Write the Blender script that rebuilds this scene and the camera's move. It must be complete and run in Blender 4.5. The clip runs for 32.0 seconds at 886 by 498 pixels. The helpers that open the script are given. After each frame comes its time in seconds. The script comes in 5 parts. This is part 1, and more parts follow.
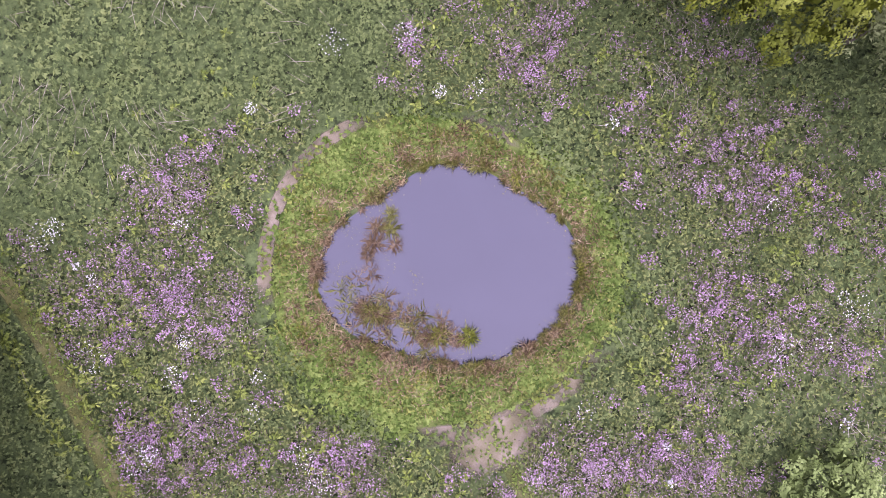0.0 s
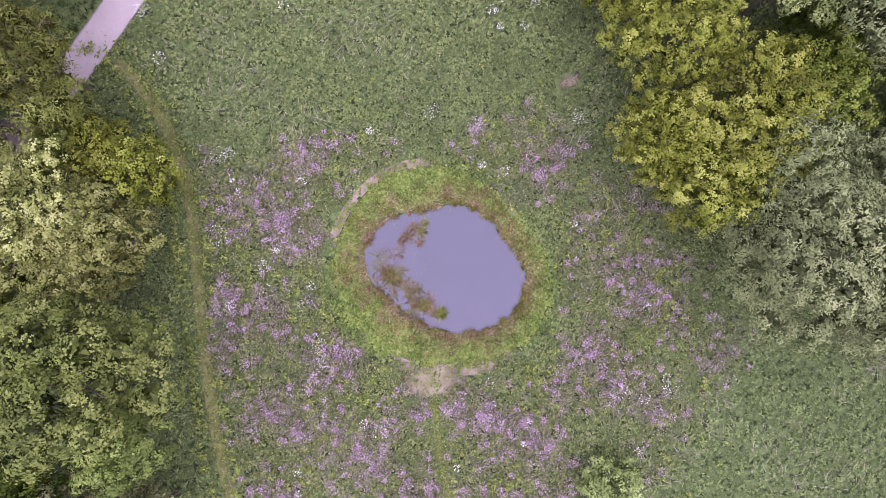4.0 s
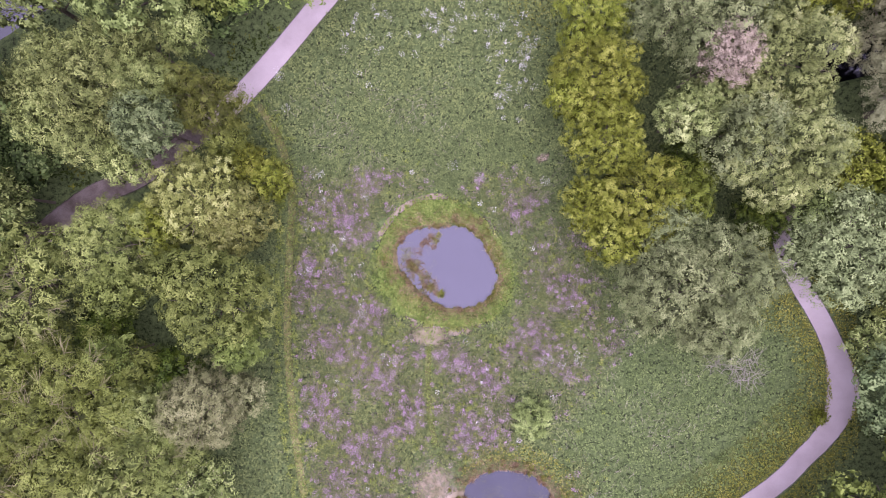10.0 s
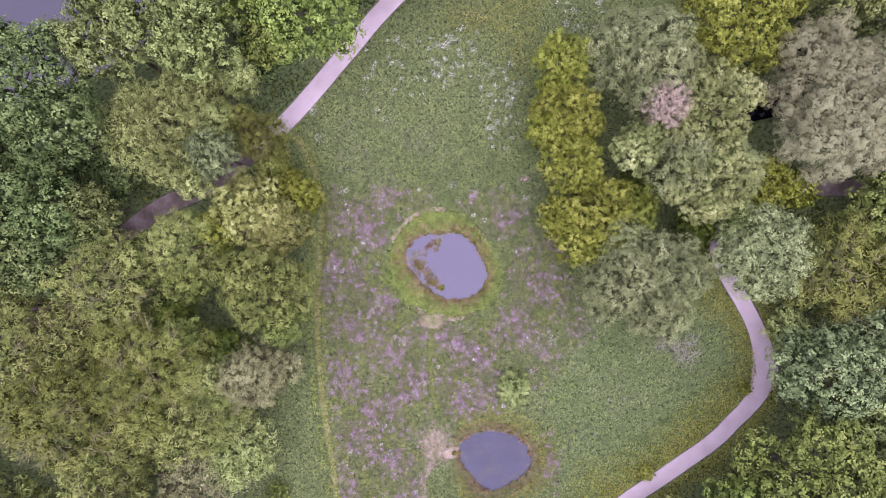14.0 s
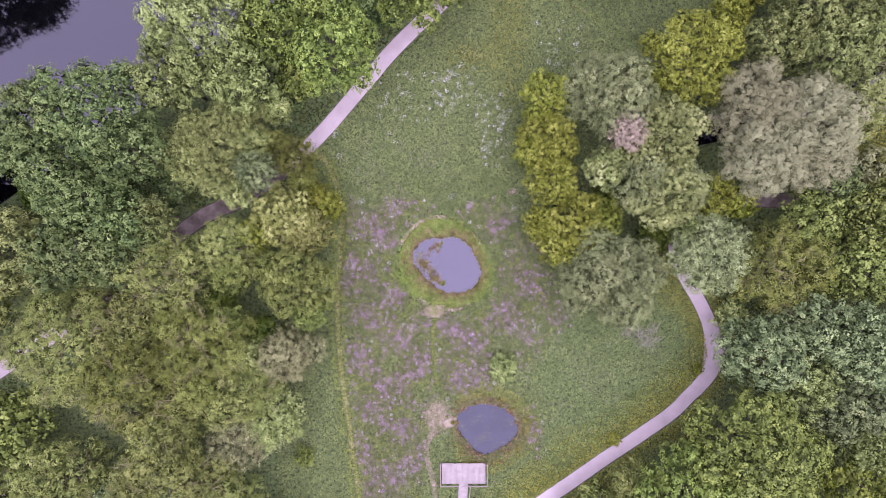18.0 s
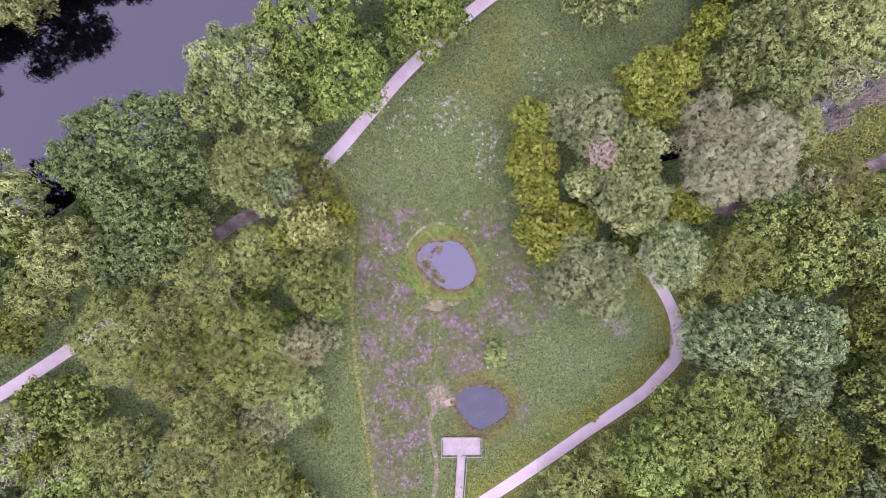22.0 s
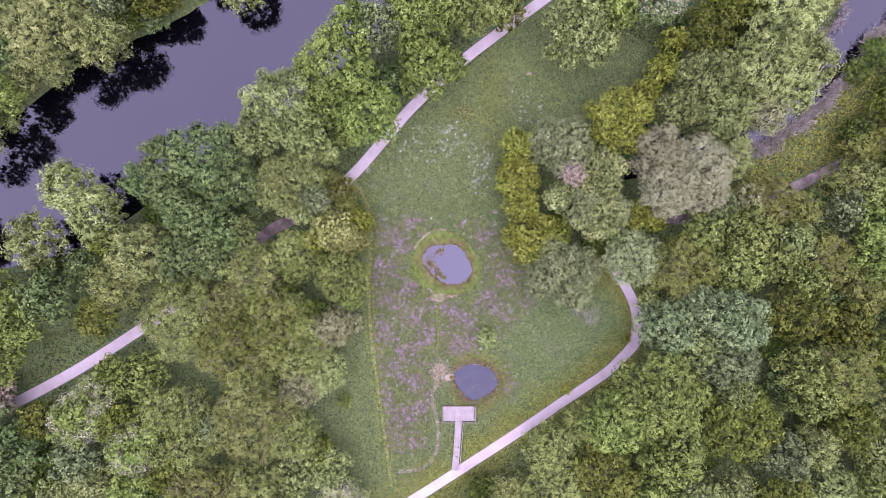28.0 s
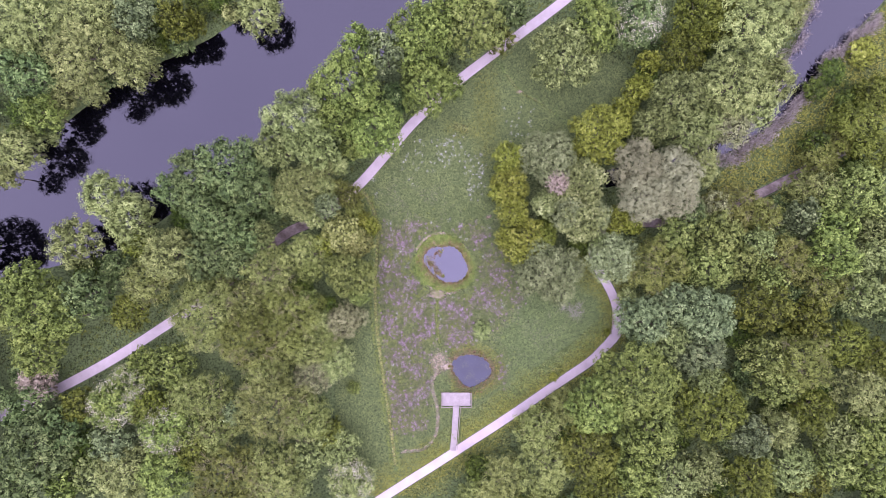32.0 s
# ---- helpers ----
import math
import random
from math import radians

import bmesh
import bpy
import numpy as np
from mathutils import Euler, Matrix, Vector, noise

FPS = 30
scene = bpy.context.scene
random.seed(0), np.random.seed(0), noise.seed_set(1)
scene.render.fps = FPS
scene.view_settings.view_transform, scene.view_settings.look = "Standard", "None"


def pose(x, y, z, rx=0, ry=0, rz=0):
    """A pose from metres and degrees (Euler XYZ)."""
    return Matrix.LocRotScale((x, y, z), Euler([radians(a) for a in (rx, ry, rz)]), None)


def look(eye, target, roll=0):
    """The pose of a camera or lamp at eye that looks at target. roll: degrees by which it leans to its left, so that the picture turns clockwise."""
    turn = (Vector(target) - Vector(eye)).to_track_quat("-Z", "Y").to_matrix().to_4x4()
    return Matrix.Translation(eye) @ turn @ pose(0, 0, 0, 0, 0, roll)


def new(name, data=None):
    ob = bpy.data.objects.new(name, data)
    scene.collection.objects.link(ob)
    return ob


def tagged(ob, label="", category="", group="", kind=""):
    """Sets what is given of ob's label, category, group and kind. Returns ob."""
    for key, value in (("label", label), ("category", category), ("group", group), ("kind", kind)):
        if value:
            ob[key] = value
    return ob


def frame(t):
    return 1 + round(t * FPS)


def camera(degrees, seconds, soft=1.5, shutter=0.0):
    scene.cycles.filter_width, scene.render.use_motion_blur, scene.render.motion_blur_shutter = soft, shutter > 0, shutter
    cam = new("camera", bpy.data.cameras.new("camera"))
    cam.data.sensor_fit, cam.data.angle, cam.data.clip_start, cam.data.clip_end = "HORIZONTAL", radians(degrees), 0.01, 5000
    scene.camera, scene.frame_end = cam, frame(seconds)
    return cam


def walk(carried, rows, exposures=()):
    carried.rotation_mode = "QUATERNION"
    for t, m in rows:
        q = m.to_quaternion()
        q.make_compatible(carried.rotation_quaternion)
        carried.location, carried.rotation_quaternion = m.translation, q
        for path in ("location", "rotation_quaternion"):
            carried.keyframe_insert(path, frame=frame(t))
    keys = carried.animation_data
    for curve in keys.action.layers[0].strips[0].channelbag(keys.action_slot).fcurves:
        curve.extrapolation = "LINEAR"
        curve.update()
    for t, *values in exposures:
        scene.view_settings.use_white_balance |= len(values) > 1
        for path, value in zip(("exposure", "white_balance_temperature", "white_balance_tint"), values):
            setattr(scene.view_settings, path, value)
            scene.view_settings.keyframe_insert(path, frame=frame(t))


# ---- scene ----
cam = camera(72.0, 32.0, soft=0.7)
# a drone that climbs straight up and turns as it starts
PATH = [
    (0.0, pose(0.761, -2.098, 20.143, 0, 0, -30.84)),
    (1.5, pose(0.825, -2.018, 24.663, 0, 0, -24.01)),
    (3.0, pose(0.728, -1.822, 29.096, 0, 0, -15.41)),
    (6.0, pose(0.351, -1.556, 38.097, 0, 0, -0.79)),
    (9.0, pose(0.226, -1.426, 47.098, 0, 0, -0.83)),
    (13.0, pose(0.194, -1.159, 59.158, 0, 0, -0.49)),
    (19.0, pose(0.036, -0.856, 76.541, 0, 0, -0.12)),
    (23.0, pose(0.004, -0.543, 87.819, 0, 0, -0.23)),
    (25.0, pose(-0.147, -0.479, 94.1, 0, 0, 0.10)),
    (28.0, pose(-0.219, -0.26, 102.853, 0, 0, 0.10)),
    (32.0, pose(0, 0, 113.792, 0, 0, 0)),
]
walk(cam, PATH, [(0.0, 2.38, 6850, 40), (8.0, 2.46, 6870, 42), (20.0, 2.49, 6820, 42.5), (32.0, 2.52, 6600, 43)])

# ---- light: a bright overcast day ----
world = bpy.data.worlds.new("world")
scene.world = world
world.use_nodes = True
wn = world.node_tree
sky = wn.nodes.new("ShaderNodeTexSky")
sky.sky_type = "NISHITA"
sky.sun_disc = False
sky.sun_elevation = radians(50)
sky.sun_rotation = radians(170)
sky.dust_density = 1.0
bg = wn.nodes["Background"]
bg.inputs["Strength"].default_value = 0.06
# a thin, even cloud sheet veils the blue
veil = wn.nodes.new("ShaderNodeMix")
veil.data_type = "RGBA"
veil.inputs[0].default_value = 0.55
cloud = wn.nodes.new("ShaderNodeTexNoise")
cloud.inputs["Scale"].default_value, cloud.inputs["Detail"].default_value = 5.0, 4
tones = wn.nodes.new("ShaderNodeValToRGB")
for stop, (at, c) in zip(tones.color_ramp.elements, ((0.36, (3.05, 3.35, 4.6)), (0.64, (4.15, 4.45, 5.8)))):
    stop.position, stop.color = at, (*c, 1)
wn.links.new(cloud.outputs["Fac"], tones.inputs[0])
wn.links.new(tones.outputs[0], veil.inputs[7])
wn.links.new(sky.outputs[0], veil.inputs[6])
wn.links.new(veil.outputs[2], bg.inputs["Color"])
sun = bpy.data.lights.new("sun", "SUN")
# the sun spreads through the cloud into a wide bright zenith
sun.energy, sun.angle, sun.color = 1.5, radians(100), (0.80, 0.86, 1.0)
sun_ob = new("sun", sun)
sun_ob.matrix_world = look((4, -20, 110), (0, 0, 0))

RNG = np.random.default_rng(7)


# ---- materials ----
def nodes_of(mat):
    mat.use_nodes = True
    nt = mat.node_tree
    return nt, nt.nodes["Principled BSDF"], nt.nodes["Material Output"]


def ramp(nt, fac, stops):
    r = nt.nodes.new("ShaderNodeValToRGB")
    el = r.color_ramp.elements
    while len(el) < len(stops):
        el.new(0.5)
    for e, (p, c) in zip(el, stops):
        e.position, e.color = p, (*c, 1)
    nt.links.new(fac, r.inputs[0])
    return r.outputs[0]


def noise_tex(nt, scale, detail=4, rough=0.6, vec=None):
    n = nt.nodes.new("ShaderNodeTexNoise")
    n.inputs["Scale"].default_value, n.inputs["Detail"].default_value, n.inputs["Roughness"].default_value = scale, detail, rough
    if vec is None:
        geo = nt.nodes.new("ShaderNodeNewGeometry")
        vec = geo.outputs["Position"]
    nt.links.new(vec, n.inputs["Vector"])
    return n.outputs["Fac"]


def math_node(nt, op, a, b=None):
    m = nt.nodes.new("ShaderNodeMath")
    m.operation = op
    for i, v in enumerate((a, b)):
        if v is None:
            continue
        if isinstance(v, (int, float)):
            m.inputs[i].default_value = v
        else:
            nt.links.new(v, m.inputs[i])
    return m.outputs[0]


def leafy(name, dark, mid, light, rough=0.6, trans=0.10, big=0.35, leaf=0.44, spray=0.0, mottled=True):
    """Foliage: tone varies leaf by leaf, spray by spray (attribute 'tone', lowered inside crowns as painted shade) and
    in drifts over the plant.
    """
    mat = bpy.data.materials.new(name)
    nt, bsdf, out = nodes_of(mat)
    geo = nt.nodes.new("ShaderNodeNewGeometry")
    drift = noise_tex(nt, big, 2)
    tone = math_node(nt, "ADD", math_node(nt, "MULTIPLY", geo.outputs["Random Per Island"], leaf), math_node(nt, "SUBTRACT", math_node(nt, "ADD", math_node(nt, "MULTIPLY", drift, 0.46), math_node(nt, "MULTIPLY", noise_tex(nt, 1.4, 2), 0.62)), 0.25))
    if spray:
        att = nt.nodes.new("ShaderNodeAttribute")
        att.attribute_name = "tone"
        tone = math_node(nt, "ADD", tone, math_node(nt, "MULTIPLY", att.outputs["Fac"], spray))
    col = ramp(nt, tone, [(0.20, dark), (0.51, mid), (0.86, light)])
    info = nt.nodes.new("ShaderNodeObjectInfo")
    hsv = nt.nodes.new("ShaderNodeHueSaturation")
    nt.links.new(col, hsv.inputs["Color"])
    value = math_node(nt, "ADD", math_node(nt, "MULTIPLY", info.outputs["Random"], 0.3), 0.85)
    if mottled:
        value = math_node(nt, "MULTIPLY", value, ramp(nt, noise_tex(nt, 11.0, 2, 0.6), [(0.38, (0.47, 0.47, 0.47)), (0.6, (1.2, 1.2, 1.2))]))
    nt.links.new(value, hsv.inputs["Value"])
    nt.links.new(math_node(nt, "ADD", math_node(nt, "MULTIPLY", info.outputs["Random"], 0.02), 0.487), hsv.inputs["Hue"])
    nt.links.new(hsv.outputs[0], bsdf.inputs["Base Color"])
    bsdf.inputs["Roughness"].default_value = rough
    bsdf.inputs["Specular IOR Level"].default_value = 0.15
    tr = nt.nodes.new("ShaderNodeBsdfTranslucent")
    nt.links.new(hsv.outputs[0], tr.inputs["Color"])
    mx = nt.nodes.new("ShaderNodeMixShader")
    mx.inputs[0].default_value = trans
    nt.links.new(bsdf.outputs[0], mx.inputs[1])
    nt.links.new(tr.outputs[0], mx.inputs[2])
    nt.links.new(mx.outputs[0], out.inputs["Surface"])
    return mat


def tree_leaf(name, dark, mid, light):
    dark, mid, light = (tuple(g * c * k for c, k in zip(q, (0.985, 1.0, 0.88))) for g, q in ((0.64, dark), (0.89, mid), (1.0, light)))
    return leafy(name, dark, mid, light, trans=0.04, leaf=0.11, spray=0.34, mottled=False)


def surface(name, stops, scale, rough=0.85, bump=0.3, fine=30.0, spec=0.3):
    """An opaque ground or wood surface with colour at two scales and a fine relief."""
    mat = bpy.data.materials.new(name)
    nt, bsdf, out = nodes_of(mat)
    big, small = noise_tex(nt, scale, 5), noise_tex(nt, fine, 4, 0.7)
    fac = math_node(nt, "ADD", math_node(nt, "MULTIPLY", big, 0.6), math_node(nt, "MULTIPLY", small, 0.4))
    nt.links.new(ramp(nt, fac, stops), bsdf.inputs["Base Color"])
    bsdf.inputs["Roughness"].default_value, bsdf.inputs["Specular IOR Level"].default_value = rough, spec
    b = nt.nodes.new("ShaderNodeBump")
    b.inputs["Strength"].default_value, b.inputs["Distance"].default_value = bump, 0.05
    nt.links.new(small, b.inputs["Height"])
    nt.links.new(b.outputs[0], bsdf.inputs["Normal"])
    return mat


def worn(name, stops, scale=1.5, cover=1.0, fine=14.0, ragged=0.55):
    """A trodden or gravelled strip; its edge breaks up raggedly into the grass (attribute 'edge': 0 at the edge, 1 inside)."""
    mat = surface(name, stops, scale, 0.9, 0.35, 40.0)
    nt = mat.node_tree
    out, bsdf = nt.nodes["Material Output"], nt.nodes["Principled BSDF"]
    att = nt.nodes.new("ShaderNodeAttribute")
    att.attribute_name = "edge"
    n = math_node(nt, "ADD", math_node(nt, "MULTIPLY", noise_tex(nt, fine, 3), 0.5), math_node(nt, "MULTIPLY", noise_tex(nt, 1.1, 3), 0.5))
    m = math_node(nt, "SUBTRACT", math_node(nt, "MULTIPLY", att.outputs["Fac"], 1.0 + cover), math_node(nt, "MULTIPLY", n, 2 * ragged))
    soft = nt.nodes.new("ShaderNodeMapRange")
    soft.interpolation_type = "SMOOTHSTEP"
    soft.inputs["From Min"].default_value, soft.inputs["From Max"].default_value = -0.3, 0.55
    nt.links.new(m, soft.inputs["Value"])
    tp = nt.nodes.new("ShaderNodeBsdfTransparent")
    mx = nt.nodes.new("ShaderNodeMixShader")
    nt.links.new(soft.outputs[0], mx.inputs[0])
    nt.links.new(tp.outputs[0], mx.inputs[1])
    nt.links.new(bsdf.outputs[0], mx.inputs[2])
    nt.links.new(mx.outputs[0], out.inputs["Surface"])
    return mat


def water_mat(name, base, ior):
    mat = bpy.data.materials.new(name)
    nt, bsdf, out = nodes_of(mat)
    silt = noise_tex(nt, 0.5, 4)
    nt.links.new(ramp(nt, silt, [(0.35, base), (0.7, tuple(1.5 * c for c in base))]), bsdf.inputs["Base Color"])
    bsdf.inputs["Roughness"].default_value = 0.05
    bsdf.inputs["IOR"].default_value = ior
    bsdf.inputs["Specular Tint"].default_value = (0.80, 0.80, 1.0, 1)
    b = nt.nodes.new("ShaderNodeBump")
    b.inputs["Strength"].default_value, b.inputs["Distance"].default_value = 0.06, 0.02
    nt.links.new(noise_tex(nt, 3.0, 3), b.inputs["Height"])
    nt.links.new(b.outputs[0], bsdf.inputs["Normal"])
    return mat


M_GROUND = surface("meadow_soil", [(0.42, (0.018, 0.028, 0.009)), (0.475, (0.058, 0.086, 0.029)), (0.62, (0.100, 0.137, 0.050))], 2.6, 0.95, 0.8, 8.0)
M_GRAVEL = worn("pale_gravel", [(0.36, (0.27, 0.228, 0.232)), (0.5, (0.325, 0.278, 0.286)), (0.64, (0.375, 0.326, 0.338))], 0.35, 1.0, 7.0, 0.36)
M_TRAIL = worn("trodden_earth", [(0.4, (0.085, 0.095, 0.024)), (0.5, (0.135, 0.140, 0.044)), (0.6, (0.19, 0.18, 0.080))], 0.8, 0.7, 3.0, 0.66)
M_SAND = worn("bare_sandy_earth", [(0.4, (0.12, 0.108, 0.058)), (0.5, (0.18, 0.150, 0.105)), (0.6, (0.25, 0.206, 0.165))], 0.9, 0.8, 2.2, 0.72)
M_MUD_SHADE = worn("muddy_shaded_gravel", [(0.38, (0.060, 0.046, 0.036)), (0.5, (0.125, 0.100, 0.088)), (0.62, (0.215, 0.178, 0.170))], 0.6, 1.0, 5.0, 0.5)
M_RING = worn("mown_grass", [(0.4, (0.055, 0.080, 0.016)), (0.5, (0.095, 0.13, 0.03)), (0.6, (0.15, 0.175, 0.055))], 1.2, 0.6, 2.0, 0.8)
M_POND = water_mat("pond_water", (0.011, 0.011, 0.016), 1.71)
M_POND2 = water_mat("weedy_pond_water", (0.014, 0.016, 0.024), 1.45)
M_RIVER = water_mat("river_water", (0.001, 0.001, 0.0015), 1.52)
M_BARK = surface("bark", [(0.3, (0.05, 0.04, 0.03)), (0.7, (0.14, 0.12, 0.09))], 3.0, 0.9, 0.8, 20.0)
M_DECK = surface("pale_deck_boards", [(0.3, (0.16, 0.138, 0.138)), (0.5, (0.225, 0.195, 0.195)), (0.7, (0.29, 0.25, 0.25))], 1.2, 0.8, 0.3, 25.0)
M_RAIL = surface("weathered_rail_wood", [(0.3, (0.13, 0.11, 0.095)), (0.7, (0.26, 0.225, 0.20))], 2.0, 0.8, 0.4, 25.0)

M_TWIG = surface("twig_bark", [(0.3, (0.10, 0.092, 0.045)), (0.7, (0.20, 0.182, 0.10))], 3.0, 0.85, 0.3, 20.0)

LEAF = {
    "maple": tree_leaf("maple_leaves", (0.030, 0.053, 0.010), (0.126, 0.183, 0.040), (0.268, 0.338, 0.096)),
    "ash": tree_leaf("ash_leaves", (0.028, 0.046, 0.009), (0.138, 0.186, 0.046), (0.290, 0.345, 0.118)),
    "syc": tree_leaf("sycamore_leaves", (0.018, 0.039, 0.011), (0.092, 0.148, 0.048), (0.222, 0.286, 0.116)),
    "sage": tree_leaf("sage_leaves", (0.030, 0.047, 0.012), (0.146, 0.192, 0.062), (0.300, 0.360, 0.150)),
    "willow": tree_leaf("willow_leaves", (0.044, 0.060, 0.017), (0.192, 0.242, 0.080), (0.375, 0.428, 0.180)),
    "pale": leafy("pale_willow_leaves", (0.145, 0.154, 0.080), (0.225, 0.237, 0.124), (0.305, 0.316, 0.176), leaf=0.08, spray=0.18, mottled=False),
    "olive": tree_leaf("olive_leaves", (0.020, 0.029, 0.003), (0.088, 0.112, 0.015), (0.180, 0.212, 0.044)),
    "yellow": tree_leaf("yellow_green_leaves", (0.038, 0.046, 0.005), (0.160, 0.195, 0.026), (0.315, 0.345, 0.092)),
    "gold": tree_leaf("pale_olive_leaves", (0.046, 0.054, 0.012), (0.190, 0.212, 0.060), (0.390, 0.410, 0.185)),
    "brown": tree_leaf("brown_olive_leaves", (0.026, 0.034, 0.005), (0.108, 0.128, 0.026), (0.212, 0.240, 0.074)),
    "scrub": tree_leaf("scrub_leaves", (0.030, 0.047, 0.009), (0.147, 0.185, 0.050), (0.285, 0.330, 0.118)),
    "teal": tree_leaf("blue_grey_leaves", (0.025, 0.042, 0.016), (0.122, 0.172, 0.075), (0.268, 0.328, 0.160)),
    "grey": tree_leaf("sallow_leaves", (0.042, 0.056, 0.020), (0.168, 0.212, 0.095), (0.335, 0.390, 0.205)),
    "cream": tree_leaf("whitebeam_leaves", (0.040, 0.057, 0.014), (0.195, 0.238, 0.084), (0.430, 0.465, 0.235)),
    "ghost": tree_leaf("silvery_twigs", (0.050, 0.056, 0.024), (0.178, 0.194, 0.092), (0.327, 0.343, 0.190)),
    # darkest leaf colour, also set in canopy gaps to stand in for shade
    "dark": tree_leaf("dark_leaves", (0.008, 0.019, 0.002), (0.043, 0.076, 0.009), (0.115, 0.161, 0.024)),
    "pink": tree_leaf("pink_blossom", (0.15, 0.120, 0.090), (0.360, 0.300, 0.245), (0.54, 0.455, 0.39)),
}
M_COVER = leafy("nettle_leaves", (0.040, 0.064, 0.022), (0.136, 0.190, 0.066), (0.240, 0.300, 0.108), big=0.5, leaf=0.20, spray=0.22, mottled=False)
M_NETTLE = leafy("dark_nettle_leaves", (0.026, 0.045, 0.016), (0.106, 0.150, 0.050), (0.196, 0.246, 0.092), big=0.5, leaf=0.20, spray=0.24, mottled=False)
M_MEADOW = leafy("meadow_leaves", (0.070, 0.095, 0.028), (0.140, 0.180, 0.054), (0.215, 0.255, 0.090), big=0.6)
M_BROAD = leafy("dock_leaves", (0.07, 0.10, 0.018), (0.14, 0.18, 0.035), (0.24, 0.27, 0.075), big=0.8)
M_SHORT = leafy("short_grass", (0.06, 0.078, 0.010), (0.165, 0.185, 0.028), (0.31, 0.31, 0.08), big=1.5)
M_LAWN = leafy("lawn_grass", (0.014, 0.030, 0.005), (0.088, 0.146, 0.027), (0.205, 0.270, 0.072), big=1.1, leaf=0.25, spray=0.36, mottled=False)
M_VERGE = leafy("verge_grass", (0.082, 0.092, 0.014), (0.182, 0.188, 0.030), (0.28, 0.28, 0.066), big=0.8)
M_SEDGE = leafy("sedge_blades", (0.075, 0.08, 0.018), (0.165, 0.17, 0.042), (0.29, 0.285, 0.10), big=1.2)
M_RUSH = leafy("rusty_rush_blades", (0.095, 0.062, 0.030), (0.225, 0.158, 0.088), (0.40, 0.315, 0.215), big=1.2)
M_REED = leafy("dry_reeds", (0.20, 0.175, 0.15), (0.33, 0.295, 0.265), (0.48, 0.44, 0.40), big=0.8)
M_STRAW = leafy("dry_stems", (0.14, 0.13, 0.09), (0.25, 0.23, 0.17), (0.40, 0.38, 0.31))
M_PINKF = leafy("campion_petals", (0.20, 0.130, 0.175), (0.325, 0.205, 0.285), (0.44, 0.32, 0.40), trans=0.15)
M_LILAC = leafy("lilac_petals", (0.13, 0.095, 0.10), (0.235, 0.17, 0.19), (0.36, 0.275, 0.315), trans=0.15)
M_STEM = leafy("mauve_stems", (0.07, 0.058, 0.040), (0.125, 0.100, 0.082), (0.20, 0.16, 0.15))
M_WHITE = leafy("white_petals", (0.46, 0.47, 0.44), (0.60, 0.61, 0.58), (0.72, 0.73, 0.70), trans=0.15)
M_MAY = leafy("may_blossom", (0.40, 0.39, 0.27), (0.54, 0.52, 0.38), (0.68, 0.66, 0.52), trans=0.15)
M_CREAM = leafy("cream_blossom", (0.22, 0.24, 0.11), (0.32, 0.34, 0.18), (0.44, 0.45, 0.28), trans=0.15)


# ---- mesh helpers ----
def quads_mesh(name, v, f):
    """A mesh from an array of vertices and an array of quads or triangles."""
    me = bpy.data.meshes.new(name)
    n, k, c = len(v), len(f), len(f[0])
    me.vertices.add(n)
    me.vertices.foreach_set("co", np.asarray(v, np.float32).ravel())
    me.loops.add(c * k)
    me.loops.foreach_set("vertex_index", np.asarray(f, np.int32).ravel())
    me.polygons.add(k)
    me.polygons.foreach_set("loop_start", np.arange(0, c * k, c, dtype=np.int32))
    me.update(calc_edges=True)
    me.validate()
    return me


def toned(me, tone, corners):
    """Gives each leaf of a mesh the tone of its spray."""
    me.attributes.new("tone", "FLOAT", "POINT").data.foreach_set("value", np.repeat(np.asarray(tone, np.float32), corners))
    return me


def leaf_quads(c, d, n, length, width, fold=0.12):
    """Folded leaves at c, along d, facing n."""
    d = d - n * (d * n).sum(1, keepdims=True)
    d /= np.linalg.norm(d, axis=1, keepdims=True) + 1e-9
    s = np.cross(n, d)
    L, Wd = np.reshape(length, (-1, 1)) * np.ones((len(c), 1)), np.reshape(width, (-1, 1)) * np.ones((len(c), 1))
    drop = n * L * fold
    v = np.stack([c - d * L / 2 - drop, c + s * Wd / 2, c + d * L / 2 - drop, c - s * Wd / 2], 1).reshape(-1, 3)
    return v, np.arange(4 * len(c)).reshape(-1, 4)


def leaf_tris(c, d, n, length, width):
    """Small pointed leaves at c, along d, facing n."""
    d = d - n * (d * n).sum(1, keepdims=True)
    d /= np.linalg.norm(d, axis=1, keepdims=True) + 1e-9
    s = np.cross(n, d)
    L, Wd = np.reshape(length, (-1, 1)) * np.ones((len(c), 1)), np.reshape(width, (-1, 1)) * np.ones((len(c), 1))
    v = np.stack([c - d * L * 0.4 + s * Wd / 2, c - d * L * 0.3 - s * Wd / 2, c + d * L * 0.6], 1).reshape(-1, 3)
    return v, np.arange(3 * len(c)).reshape(-1, 3)


def unit(a):
    return a / (np.linalg.norm(a, axis=-1, keepdims=True) + 1e-9)


def part(name, me, mat, parent=None, label=""):
    ob = new(name, me)
    if mat is not None:
        if not me.materials:
            me.materials.append(mat)
        ob.material_slots[0].link = "OBJECT"
        ob.material_slots[0].material = mat
    if parent is not None:
        ob.parent = parent
    if label:
        ob["label"] = label
    return ob


